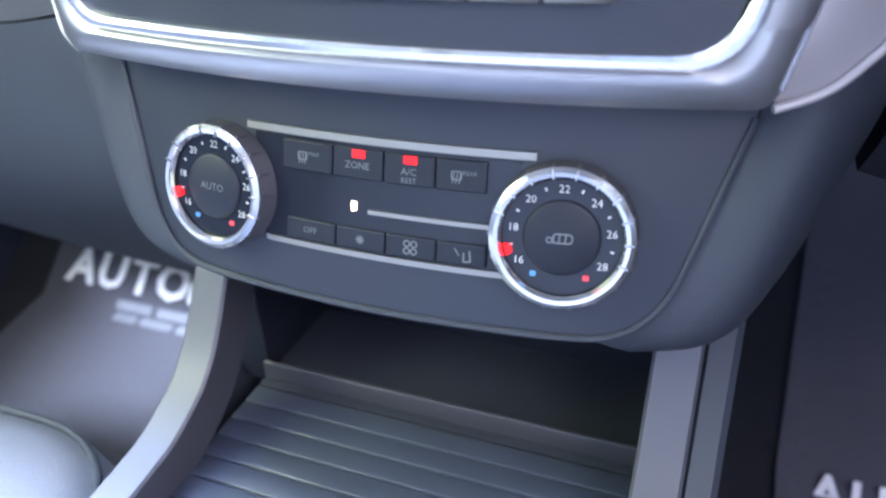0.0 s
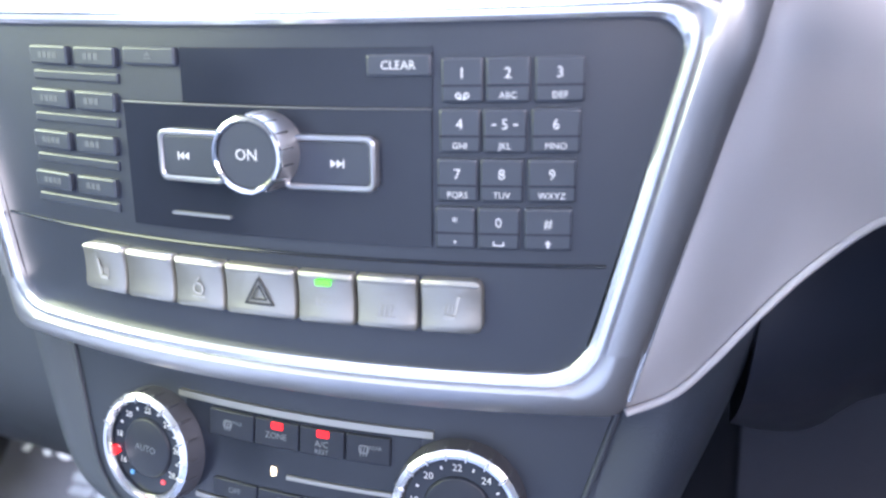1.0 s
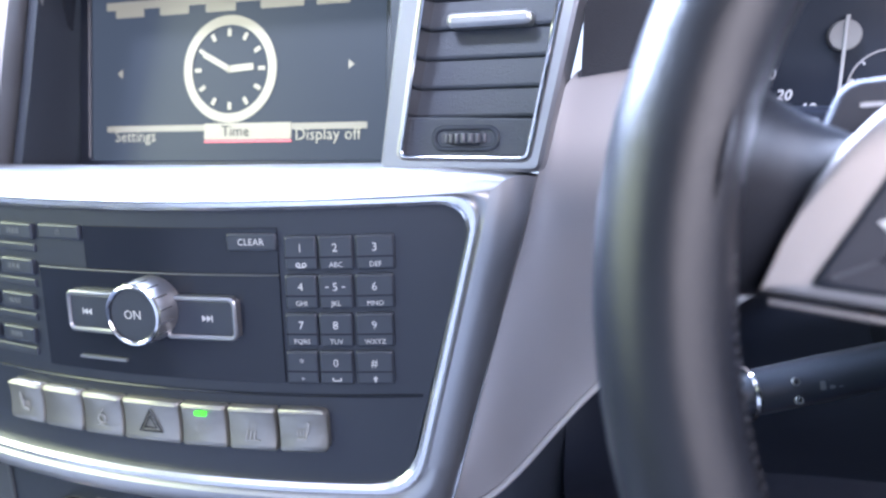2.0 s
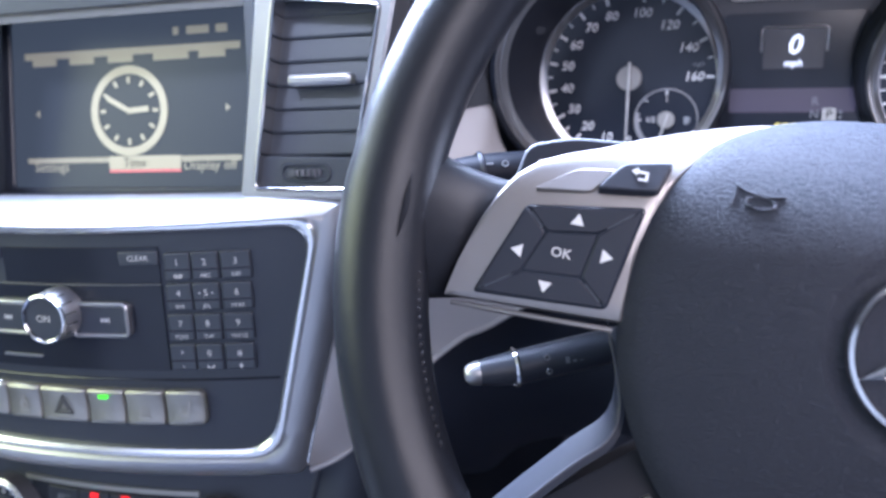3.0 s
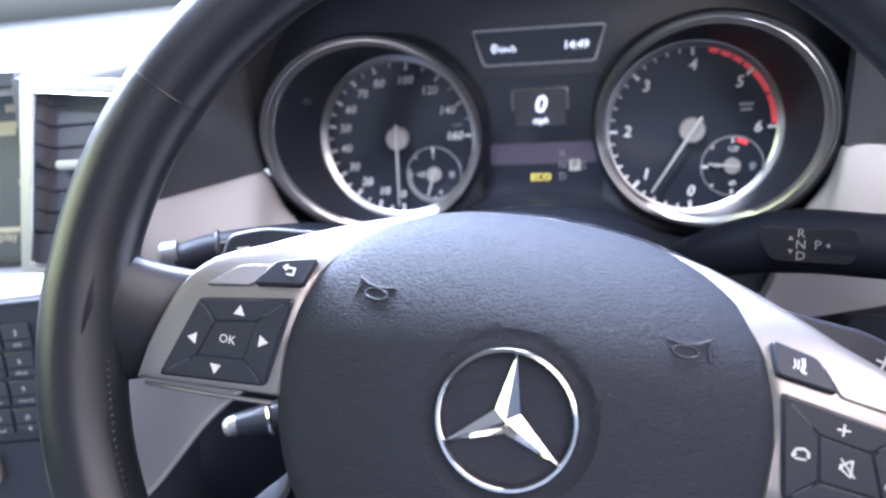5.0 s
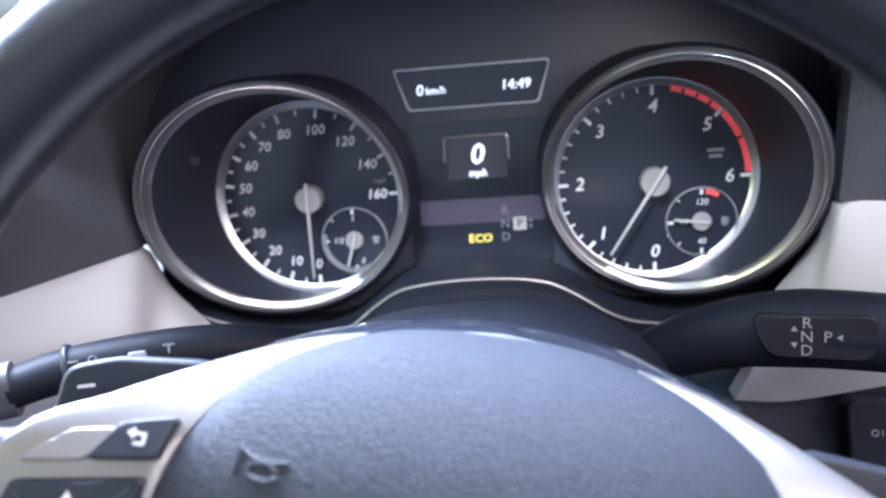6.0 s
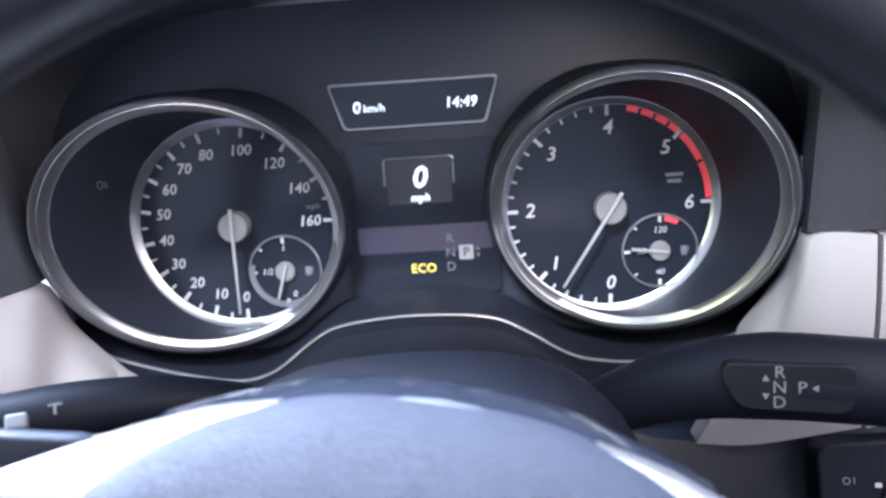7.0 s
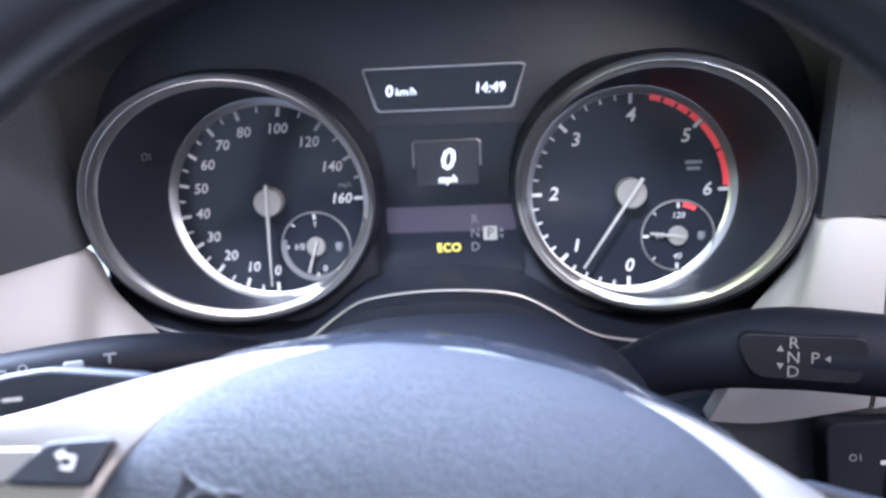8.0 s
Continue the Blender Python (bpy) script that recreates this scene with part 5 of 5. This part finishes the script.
def spoke(s):
    """One silver side spoke with its keys; drawn for the left and mirrored."""
    soft = lambda v, at, w: w * math.log(1 + math.exp((v - at) / w))
    bend = lambda y: -0.45 * soft(y, 0.030, 0.004) - 0.9 * soft(y, 0.052, 0.004)
    crown = [(-0.0770, 0.0632), (-0.0660, 0.0676), (-0.0400, 0.0755), (-0.0200, 0.0787), (0.0, 0.0797)]
    crest = [(-0.1560, -0.0170), (-0.1535, -0.0020), (-0.1500, 0.0107), (-0.1450, 0.0225), (-0.1395, 0.0315), (-0.1330, 0.0375), (-0.1260, 0.0412), (-0.1130, 0.0465), (-0.1000, 0.0530), (-0.0880, 0.0585), (-0.0770, 0.0632), (-0.0660, 0.0674), (-0.0560, 0.0700), (-0.0440, 0.0725)]
    cols = []
    for i in range(61):
        x = -0.1558 + 0.1118 * (i / 60) ** 1.15
        top = float(np.interp(x, [p[0] for p in crest], [p[1] for p in crest]))
        if x < -0.0900:
            low = -0.0178 + 0.0044 * (x + 0.1565) / 0.058
        else:
            low = 0.0715 * (1 - (abs(x) / 0.0905) ** 2.47) ** (1 / 2.47)
        w = top - low
        col = []
        for f, d in ((0, 0.0020), (0.0007, 0.0006), (0.0020, 0.0)) + tuple((q * 0.1, 0.0) for q in range(1, 10)) + ((-0.0024, 0.0002), (-0.0010, 0.0008), (0.0, 0.0022)):
            y = low + w * f if 0.05 < f else (top + f * min(1, w / 0.006) if f < 0 else low + f * min(1, w / 0.006))
            if (f, d) == (0.0, 0.0022):
                y = top
            sink = 0.006 * min(1, max(0, (cover_edge(math.atan2(y, x)) * 0.985 - math.hypot(x, y)) / 0.004))
            col.append(WM @ Vector((-s * x, y, -0.0120 + bend(y) - d - sink)))
        cols.append(col)
    sp = part("spoke", slab(B(), cols, WM.to_3x3() @ Vector((0, 0, -0.018))), SPOKE, wheel, "satin silver spoke plate arching over the airbag cover")
    back = []
    for x in [-0.077 + 0.077 * q / 24 for q in range(25)]:
        y = float(np.interp(x, [p[0] for p in crown], [p[1] for p in crown]))
        h = -0.0162 + bend(y)
        back.append([WM @ Vector((-s * x, v, k)) for v, k in ((y - 0.012, -0.0162 + bend(y - 0.012)), (y - 0.004, -0.0162 + bend(y - 0.004)), (y - 0.0010, h - 0.003), (y + 0.0002, h - 0.009), (y + 0.0014, h - 0.020))])
    part("back_cover", slab(B(), back, WM.to_3x3() @ Vector((0, -0.004, -0.02))), GLOSS, wheel, "gloss black back cover behind the airbag")
    K = shift(WM, 0, 0, -0.0120)
    quad = [(-0.1458, -0.0140), (-0.0985, -0.0096), (-0.0925, 0.0274), (-0.1332, 0.0206)]
    quad = flip(s, quad)
    pad = part("key_pad", prism(B(), rounded(quad, 0.0022), -0.002, 0.0016, K, 0.0005), GLOSS, sp, "gloss black key pad")
    c = Vector((sum(x for x, y in quad) / 4, sum(y for x, y in quad) / 4))
    mid = [tuple(c + (Vector(p) - c) * 0.44) for p in quad]
    big = [tuple(c + (Vector(p) - c) * 0.965) for p in quad]
    order = []
    for i in range(4):
        j = (i + 1) % 4
        pts = [big[i], big[j], mid[j], mid[i]]
        cc = sum((Vector(p) for p in pts), Vector((0, 0))) / 4
        pts = [tuple(cc + (Vector(p) - cc) * 0.965) for p in pts]
        order.append((part("key", prism(B(), rounded(pts, 0.001), 0.0, 0.0024, K, 0.0004), DARK, pad), cc))
        d0, d1 = Vector(big[i]), Vector(mid[i])
        bb = bar(B(), *tuple(d0.lerp(d1, 0.22)), *tuple(d0.lerp(d1, 0.80)), 0.0007, shift(K, h=0.0016), 0.0010)
        part("divider", bb, KEY, pad)
    midk = part("key", prism(B(), rounded([tuple(c + (Vector(p) - c) * 0.95) for p in mid], 0.001), 0.0, 0.0021, K, 0.0003), DARK, pad)
    top = shift(K, h=0.0024)
    if s < 0:
        part("legend", text(B(), "OK", 0.0050, shift(top, c.x, c.y, 0.0001)), WHITE, midk, angle=5)
        for (kk, cc), a in zip(order, (270, 0, 90, 180)):
            t = shift(top, cc.x, cc.y, 0.0001, a)
            part("legend", prism(B(), [(-0.0018, -0.0024), (0.0022, 0), (-0.0018, 0.0024)], 0, 0.0002, t), WHITE, kk, angle=5)
    else:
        b2 = B()
        t = shift(top, c.x, c.y) @ Matrix.Diagonal((0.8, 0.8, 1, 1))
        prism(b2, [(-0.0036, -0.0012), (-0.0022, -0.0012), (-0.0022, 0.0012), (-0.0036, 0.0012)], 0, 0.0003, t)
        for q in (((-0.0022, 0.0012), (0.0014, 0.0036)), ((0.0014, 0.0036), (0.0014, -0.0036)), ((0.0014, -0.0036), (-0.0022, -0.0012)), ((-0.0034, 0.0036), (0.0030, -0.0036))):
            bar(b2, *q[0], *q[1], 0.0007, t)
        part("legend", b2, WHITE, midk, angle=5)
        for (kk, cc) in order:
            t = shift(top, cc.x, cc.y) @ Matrix.Diagonal((0.8, 0.8, 1, 1))
            b2 = B()
            dx, dy = cc.x - c.x, cc.y - c.y
            if abs(dy) > abs(dx):
                bar(b2, -0.0026, 0, 0.0026, 0, 0.0008, t)
                if dy > 0:
                    bar(b2, 0, -0.0026, 0, 0.0026, 0.0008, t)
            else:
                k = 1 if dx > 0 else 0
                pl = [(-0.0036, -0.0012 - k * 0.001), (-0.0022, 0.0014), (0.0010, 0.0020 + 0.0004 * k), (0.0034, 0.0000 + k * 0.001)]
                for p0, p1 in zip(pl, pl[1:]):
                    bar(b2, *p0, *p1, 0.0010, t)
                bar(b2, -0.0036, -0.0022 - k * 0.001, -0.0022, -0.0006, 0.0012, t)
                bar(b2, 0.0024, -0.0012, 0.0036, -0.0006, 0.0012, t)
                if not k:
                    bar(b2, -0.0024, -0.0026, 0.0024, -0.0026, 0.0008, t)
            part("legend", b2, WHITE, kk, angle=5)
    # the key above the pad, and the raised plate beside it
    K2 = shift(K, 0, 0, 0.0004) @ pose(0, 0.028, 0, -22, 0, 0) @ pose(0, -0.028, 0, 0, 0, 0)
    quad = flip(s, [(-0.1108, 0.0295), (-0.0902, 0.0325), (-0.0872, 0.0452), (-0.1035, 0.0410)])
    k2 = part("menu_key", prism(B(), rounded(quad, 0.0022), -0.004, 0.0034, K2, 0.0006), DARK, sp)
    cx, cy = s * 0.0972, 0.0372
    t = shift(K2, cx, cy, 0.0035) @ Matrix.Diagonal((0.74, 0.74, 1, 1))
    b2 = B()
    if s < 0:
        bar(b2, -0.0018, 0.0018, 0.0034, 0.0018, 0.0011, t)
        bar(b2, 0.0030, 0.0018, 0.0030, -0.0020, 0.0011, t)
        bar(b2, 0.0034, -0.0020, -0.0008, -0.0020, 0.0011, t)
        prism(b2, [(-0.0042, 0.0018), (-0.0014, -0.0004), (-0.0014, 0.0040)], 0, 0.0003, t)
    else:
        bar(b2, 0.0014, 0.0036, 0.0020, 0.0004, 0.0014, t)
        bar(b2, 0.0020, 0.0004, 0.0012, -0.0032, 0.0016, t)
        bar(b2, 0.0012, -0.0032, 0.0034, -0.0036, 0.0008, t)
        for q in range(2):
            bar(b2, -0.0008 - 0.0016 * q, 0.0026, -0.0002 - 0.0016 * q, 0.0000, 0.0005, t)
            bar(b2, -0.0002 - 0.0016 * q, 0.0000, -0.0008 - 0.0016 * q, -0.0024, 0.0005, t)
    part("legend", b2, WHITE, k2, angle=5)
    quad = flip(s, [(-0.1320, 0.0262), (-0.1122, 0.0293), (-0.1056, 0.0398), (-0.1190, 0.0372)])
    part("raised_plate", prism(B(), rounded(quad, 0.002), -0.004, 0.0007, K2, 0.0004), SPOKE, sp)
    # lower silver edge of the plate
    ln = [WM @ Vector((s * -x, y, h)) for x, y, h in ((-0.1535, -0.0197, -0.015), (-0.122, -0.0176, -0.012), (-0.0950, -0.0158, -0.012))]
    part("spoke_edge", tube(B(), curve(ln, 12), 0.0010, 8), SPOKE, sp)
    # leather shoulder between rim and plate
    rows = []
    for a in (0, 0.1, 0.25, 0.4, 0.55, 0.75, 1):
        x = 0.172 - 0.040 * a
        hw0, hw1 = 0.019 + 0.006 * (1 - a) ** 3, 0.032 - 0.008 * a
        th = 0.0125 - 0.003 * a
        cy, hh = 0.009 + 0.002 * a, -0.005 - 0.037 * a ** 0.7
        rows.append([WM @ Vector((s * x, cy + (hw0 if math.sin(t) > 0 else hw1) * math.sin(t), hh + th * math.cos(t))) for t in [6.283185 * i / 24 for i in range(24)]])
    part("shoulder", skin(B(), rows, True, True), LEATHER, wheel, "black leather shoulder of the rim")
    # lower spoke with its bright insert
    a0, a1 = Vector((s * 0.0550, -0.0575)), Vector((s * 0.1330, -0.1280))
    d = (a1 - a0).normalized()
    n = Vector((-d.y, d.x)) * s
    lift = lambda f: -0.031 + 0.014 * f
    rows = []
    for f in (0, 0.2, 0.4, 0.6, 0.8, 1.0):
        c2 = a0.lerp(a1, f)
        rows.append([WM @ Vector((c2.x + n.x * u, c2.y + n.y * u, lift(f) + k)) for u, k in ((-0.022, -0.008), (-0.020, 0.004), (-0.011, 0.007), (0.009, 0.007), (0.017, 0.003), (0.0188, -0.008))])
    ls = part("lower_spoke", skin(B(), rows, True, True), CONE, wheel)
    for off, wd, hh, f0, f1 in ((0.0, 0.0052, 0.0030, 0.185, 0.667), (-0.0046, 0.0013, 0.0012, 0.175, 0.745)):
        p0, p1 = a0.lerp(a1, f0) + n * off, a0.lerp(a1, f1) + n * off
        rows = [[WM @ Vector((p.x + n.x * u, p.y + n.y * u, lift(f) + 0.0068 + k)) for u, k in ((-wd / 2, 0), (-wd * 0.42, hh * 0.8), (0, hh), (wd * 0.42, hh * 0.8), (wd / 2, 0))] for p, f in ((p0, f0), (p0.lerp(p1, 0.03), f0), (p0.lerp(p1, 0.5), (f0 + f1) / 2), (p1, f1))]
        part("spoke_insert", skin(B(), rows, True, True), SPOKE, ls, "satin metal insert")
    ln = curve([(0.0965, -0.0175, -0.022), (0.0912, -0.0295, -0.023), (0.0870, -0.0430, -0.023), (0.0885, -0.0545, -0.022), (0.0990, -0.0667, -0.021), (0.1155, -0.0878, -0.019), (0.1340, -0.1127, -0.017)], 34)
    edge = [WM @ Vector((s * p.x, p.y, p.z)) for p in ln]
    part("spoke_lining", tube(B(), edge, 0.0005, 8), RAIL, ls, "polished metal edge line")
    wall = [WM @ Vector((s * (p.x + 0.004), p.y + 0.0055, p.z - 0.016)) for p in ln]
    part("spoke_wall", slab(B(), between(edge, wall, 3), WM.to_3x3() @ Vector((-0.002 * s, -0.002, 0))), DARK, ls, "grey satin inner wall")
    if s > 0:
        ln = curve([(0.1306, -0.0190, -0.014), (0.1352, -0.0252, -0.012), (0.1358, -0.0347, -0.012), (0.1344, -0.0524, -0.012), (0.1300, -0.075, -0.011)], 20)
        part("opening_lining", tube(B(), [WM @ p for p in ln], 0.0008, 8), BRIGHT, wheel, "thin polished lining of the opening")
    # shift paddle behind the spoke
    quad = flip(s, [(-0.150, 0.016), (-0.095, 0.030), (-0.095, 0.056), (-0.128, 0.0530), (-0.1455, 0.0470)])
    P = shift(WM, 0, 0, -0.052)
    pd = part("shift_paddle", prism(B(), rounded(quad, 0.005), -0.004, 0.003, P, 0.001), DARK, wheel, "black shift paddle")
    b2 = bar(B(), s * 0.1395, 0.0412, s * 0.1335, 0.0428, 0.0009, shift(P, h=0.003))
    if s > 0:
        bar(b2, s * 0.1358, 0.0392, s * 0.1370, 0.0448, 0.0009, shift(P, h=0.003))
    part("legend", b2, WHITE, pd, angle=5)


spoke(-1)
spoke(1)
part("hub", lathe(B(), [(0.0, -0.045), (0.070, -0.045), (0.078, -0.055), (0.075, -0.10), (0.0, -0.10)], WM, 48), SOFT, wheel)

# ---- column and stalks ----
column = thing("steering_column", (WX, 0.42, 0.72), "black steering column cover", "column cover")
b = B()
rows = []
for y, w, hgt, zc in ((0.345, 0.066, 0.062, 0.722), (0.36, 0.078, 0.086, 0.722), (0.385, 0.086, 0.100, 0.716), (0.42, 0.088, 0.092, 0.705), (0.49, 0.088, 0.070, 0.690)):
    rows.append([Vector((WX + 0.004 + math.copysign(abs(math.cos(t)) ** 0.75, math.cos(t)) * w, y, zc + math.copysign(abs(math.sin(t)) ** 0.75, math.sin(t)) * hgt * 0.9)) for t in [6.283185 * i / 40 for i in range(40)]])
part("cover", skin(b, rows, True, True), STALK, column)


def stalk(name, label, line, radii, squash, mat=STALK):
    st = thing(name, line[-1], label, "stalk")
    n = 24
    k = len(radii) - 1
    rr = [radii[min(int(i / (n - 1) * k), k - 1)] * (1 - (i / (n - 1) * k - min(int(i / (n - 1) * k), k - 1))) + radii[min(int(i / (n - 1) * k), k - 1) + 1] * (i / (n - 1) * k - min(int(i / (n - 1) * k), k - 1)) for i in range(n)]
    pts = curve(line, n)
    body = part("body", tube(B(), pts, rr, 20, False, squash, up=(0, 0, 1)), mat, st)
    return st, body, pts


# gear selector on the right
st, body, pts = stalk("gear_selector", "black gear selector stalk with white letters", [(0.645, 0.394, 0.770), (0.60, 0.399, 0.772), (0.555, 0.409, 0.7735), (0.520, 0.422, 0.764), (0.488, 0.440, 0.742)], [0.014, 0.0160, 0.0166, 0.0140, 0.011], 1.0)
face = axes((0.5545, 0.3925, 0.7775), 10, 0, -12)
part("dark_inlay", prism(B(), rounded([(-0.0200, 0.004), (-0.014, -0.0085), (0.024, -0.0095), (0.026, 0.0085), (-0.018, 0.0085)], 0.005), -0.006, 0.0001, face, 0.0003), CONE, st)
b = B()
f2 = shift(face, h=0.0003)
for t, y in (("R", 0.0056), ("N", 0.0), ("D", -0.0056)):
    text(b, t, 0.0064, shift(f2, 0.0, y))
text(b, "P", 0.0064, shift(f2, 0.0075, 0.0))
prism(b, [(0.0108, 0), (0.0128, -0.0012), (0.0128, 0.0012)], 0, 0.0003, f2)
prism(b, [(-0.0058, 0.0024), (-0.0034, 0.0024), (-0.0046, 0.0046)], 0, 0.0003, f2)
prism(b, [(-0.0058, -0.0024), (-0.0046, -0.0046), (-0.0034, -0.0024)], 0, 0.0003, f2)
part("legend", b, HUB, st, angle=5)
ring = [Vector((0.600, 0.3990, 0.772)) + 0.0162 * Vector((0.15 * math.cos(t), math.cos(t), math.sin(t))) for t in [6.283185 * i / 28 for i in range(28)]]
part("trim_ring", tube(B(), ring, 0.0008, 6, True, up=(1, 0, 0)), SILVER, st)
# indicator and wiper stalk on the left
st, body, pts = stalk("indicator_stalk", "black indicator and wiper stalk with white symbols", [(0.238, 0.360, 0.792), (0.258, 0.371, 0.794), (0.295, 0.388, 0.791), (0.325, 0.402, 0.785), (0.352, 0.42, 0.772)], [0.0088, 0.0100, 0.0112, 0.0105, 0.008], 0.9)
TM = Matrix.Translation((0.2365, 0.3595, 0.7920)) @ pose(0, 0, 0, 0, -90, 24)
part("tip", prism(B(), rrect(0.0218, 0.0165, 0.0062), -0.004, 0.0054, TM, 0.0014), RAIL, st, "satin silver stalk tip")
part("tip_face", prism(B(), rrect(0.0168, 0.0118, 0.0045), 0.0050, 0.0058, TM, 0.0003), SOFT, st)
part("tip_ring", lathe(B(), [(0.0098, -0.0010), (0.0106, 0.0), (0.0106, 0.0010), (0.0098, 0.0020)], Matrix.Translation((0.258, 0.371, 0.794)) @ pose(0, 0, 0, 0, 90, 24), 28), DARK, st)
face = axes((0.287, 0.3745, 0.7985), 38, -6, 24)
part("rocker", prism(B(), rrect(0.007, 0.0055, 0.001, 0.0, -0.003), -0.004, 0.0022, face, 0.0006), GREY, st)
b = bar(B(), 0.010, 0.001, 0.0145, 0.001, 0.0008, face, 0.001)
bar(b, 0.0122, 0.001, 0.0122, -0.0025, 0.0008, face, 0.001)
part("wiper_legend", b, GREY, st, angle=5)
part("off_legend", bar(B(), -0.0260, -0.001, -0.0225, -0.001, 0.0009, face, 0.001), GREY, st, angle=5)
part("ring_legend", frame_ring(B(), circle(0.0017, 14, -0.017, -0.001), circle(0.0011, 14, -0.017, -0.001), 0, 0.001, face), GREY, st, angle=5)
# cruise stalk below
st, body, pts = stalk("cruise_stalk", "short black cruise stalk with chrome ring", [(0.2545, 0.355, 0.695), (0.272, 0.363, 0.695), (0.30, 0.375, 0.698), (0.335, 0.39, 0.702), (0.36, 0.405, 0.702)], [0.0060, 0.0088, 0.0092, 0.0088, 0.0088], 1.0, KEY)
part("tip", lathe(B(), [(0.0, -0.0052), (0.0034, -0.0048), (0.0052, -0.0030), (0.0061, 0.0), (0.0063, 0.0025)], Matrix.Translation((0.2530, 0.3543, 0.6950)) @ pose(0, 0, 0, 0, 90, 24), 24), SILVER, st, "satin metal stalk tip")
part("ring", lathe(B(), [(0.0098, -0.0012), (0.0106, 0.0), (0.0098, 0.0012)], Matrix.Translation((0.2720, 0.363, 0.695)) @ pose(0, 0, 0, 0, 90, 24), 28), CHROME, st)
face = axes((0.302, 0.3670, 0.700), 20, 3, 24)
b = B()
for q in range(6):
    prism(b, rrect(0.0022, 0.0034, 0.0004, -0.004 + 0.0036 * q, 0.0), -0.002, 0.0006, face)
for q in range(2):
    frame_ring(b, circle(0.0016, 12, -0.014, 0.003 - 0.007 * q), circle(0.001, 12, -0.014, 0.003 - 0.007 * q), -0.001, 0.0006, face)
part("legend_bars", b, GREY, st, angle=5)

# light switch low on the right of the dashboard
lamp = thing("light_switch", (0.64, 0.45, 0.665), "round black headlight switch on the dashboard", "switch")
LM = axes((0.640, 0.446, 0.678), 18)
part("plate", prism(B(), rrect(0.086, 0.066, 0.006), -0.012, 0.0022, LM, 0.0008), STALK, lamp)
part("dial", lathe(B(), [(0.0, 0.016), (0.017, 0.016), (0.020, 0.013), (0.021, 0.003)], shift(LM, 0.006), 40), SOFT, lamp)
part("dial_ring", lathe(B(), [(0.0215, 0.003), (0.0215, 0.005), (0.0235, 0.005), (0.0235, 0.003)], shift(LM, 0.006), 40), CHROME, lamp)
b = B()
for q in range(5):
    a = radians(150 - 30 * q)
    prism(b, rrect(0.0030, 0.0020, 0.0004, 0.006 + 0.027 * math.cos(a), 0.027 * math.sin(a)), 0.003, 0.0034, LM)
part("legend", b, WHITE, lamp, angle=5)
b = frame_ring(B(), circle(0.0018, 16, -0.031, 0.016), circle(0.0012, 16, -0.031, 0.016), 0.002, 0.0025, LM)
bar(b, -0.0275, 0.0145, -0.0275, 0.0175, 0.0006, LM, 0.0025)
part("lamp_symbol", b, GREY, lamp, angle=5)


# ---- mats and seat ----
def floor_mat(x0, x1, label):
    mat = thing("floor_mat", ((x0 + x1) / 2, 0.6, 0.12), label, "floor mat", "paper floor mats")
    b = B()
    prof = [(0.30, 0.106), (0.55, 0.106), (0.72, 0.136), (0.94, 0.345), (1.03, 0.56)]
    rows = [[(x, y, z + 0.002 * math.sin(9 * x + 14 * y)) for x in [x0 + (x1 - x0) * i / 10 for i in range(11)]] for y, z in prof]
    slab(b, rows, (0, 0, 0.004))
    part("sheet", b, PAPER, mat)
    return mat


mat = floor_mat(-0.72, -0.20, "grey paper floor mat with white print, passenger side")


def printed(mat, x, y, z, size, gap):
    """A printed word on a mat, lying on its sloping part, with bars for the small print."""
    m = Matrix.Translation((x, y, z)) @ pose(0, 0, 0, 43.5, 0, 0)
    for i, c in enumerate("AUTO"):
        part("letter", text(B(), c, size, shift(m, i * gap, 0, 0.001), bold=0.03), PRINT, mat, "white printed letter", angle=5)
    for i in range(2):
        part("print_bar", prism(B(), rrect(gap * 0.9, size * 0.66, gap * 0.2, gap * (4 + i), 0), 0, 0.0012, m), PRINT, mat, "white printed marks", angle=5)
    low = Matrix.Translation((x, 0.72, 0.1398)) @ pose(0, 0, 0, 10, 0, 0)
    for u, w, v in ((2.05, 1.15, 0.60), (3.35, 1.15, 0.60), (4.6, 1.0, 0.60), (1.95, 0.7, 0.95), (2.95, 1.0, 0.95), (4.2, 1.2, 0.95)):
        part("small_print", prism(B(), rrect(gap * w, size * 0.19, 0.002, gap * u, -size * v if v < 0.9 else -0.012), -0.0015, 0.0012, m if v < 0.9 else low), SMALLPRINT, mat, angle=5)


printed(mat, -0.666, 0.752, 0.1725, 0.066, 0.050)
mat = floor_mat(0.226, 0.72, "grey paper floor mat with white print, driver side")
printed(mat, 0.270, 0.690, 0.1345, 0.046, 0.0355)

seat = thing("passenger_seat", (-0.40, 0.05, 0.10), "black leather passenger seat with piped edge, pushed forward", "seat")
b = B()
rows = []
for z, d in ((0.22, 0.03), (0.25, 0.012), (0.30, 0.0), (0.345, 0.003), (0.372, 0.012), (0.388, 0.035), (0.396, 0.08)):
    rows.append([Vector((x, y, z)) for x, y in rrect(0.52 - 2 * d, 0.62 - 2 * d, max(0.03, 0.105 - d), -0.398, 0.052, 8)])
part("cushion", skin(b, rows, True, True), SEAT, seat)
part("piping", tube(B(), [Vector((x, y, 0.3765)) for x, y in rrect(0.490, 0.590, 0.092, -0.398, 0.052, 8)], 0.0028, 8, True), SOFT, seat)
b = B()
box(b, -0.62, -0.20, -0.22, 0.30, 0.10, 0.23, 0.02)
part("base", b, SOFT, seat)
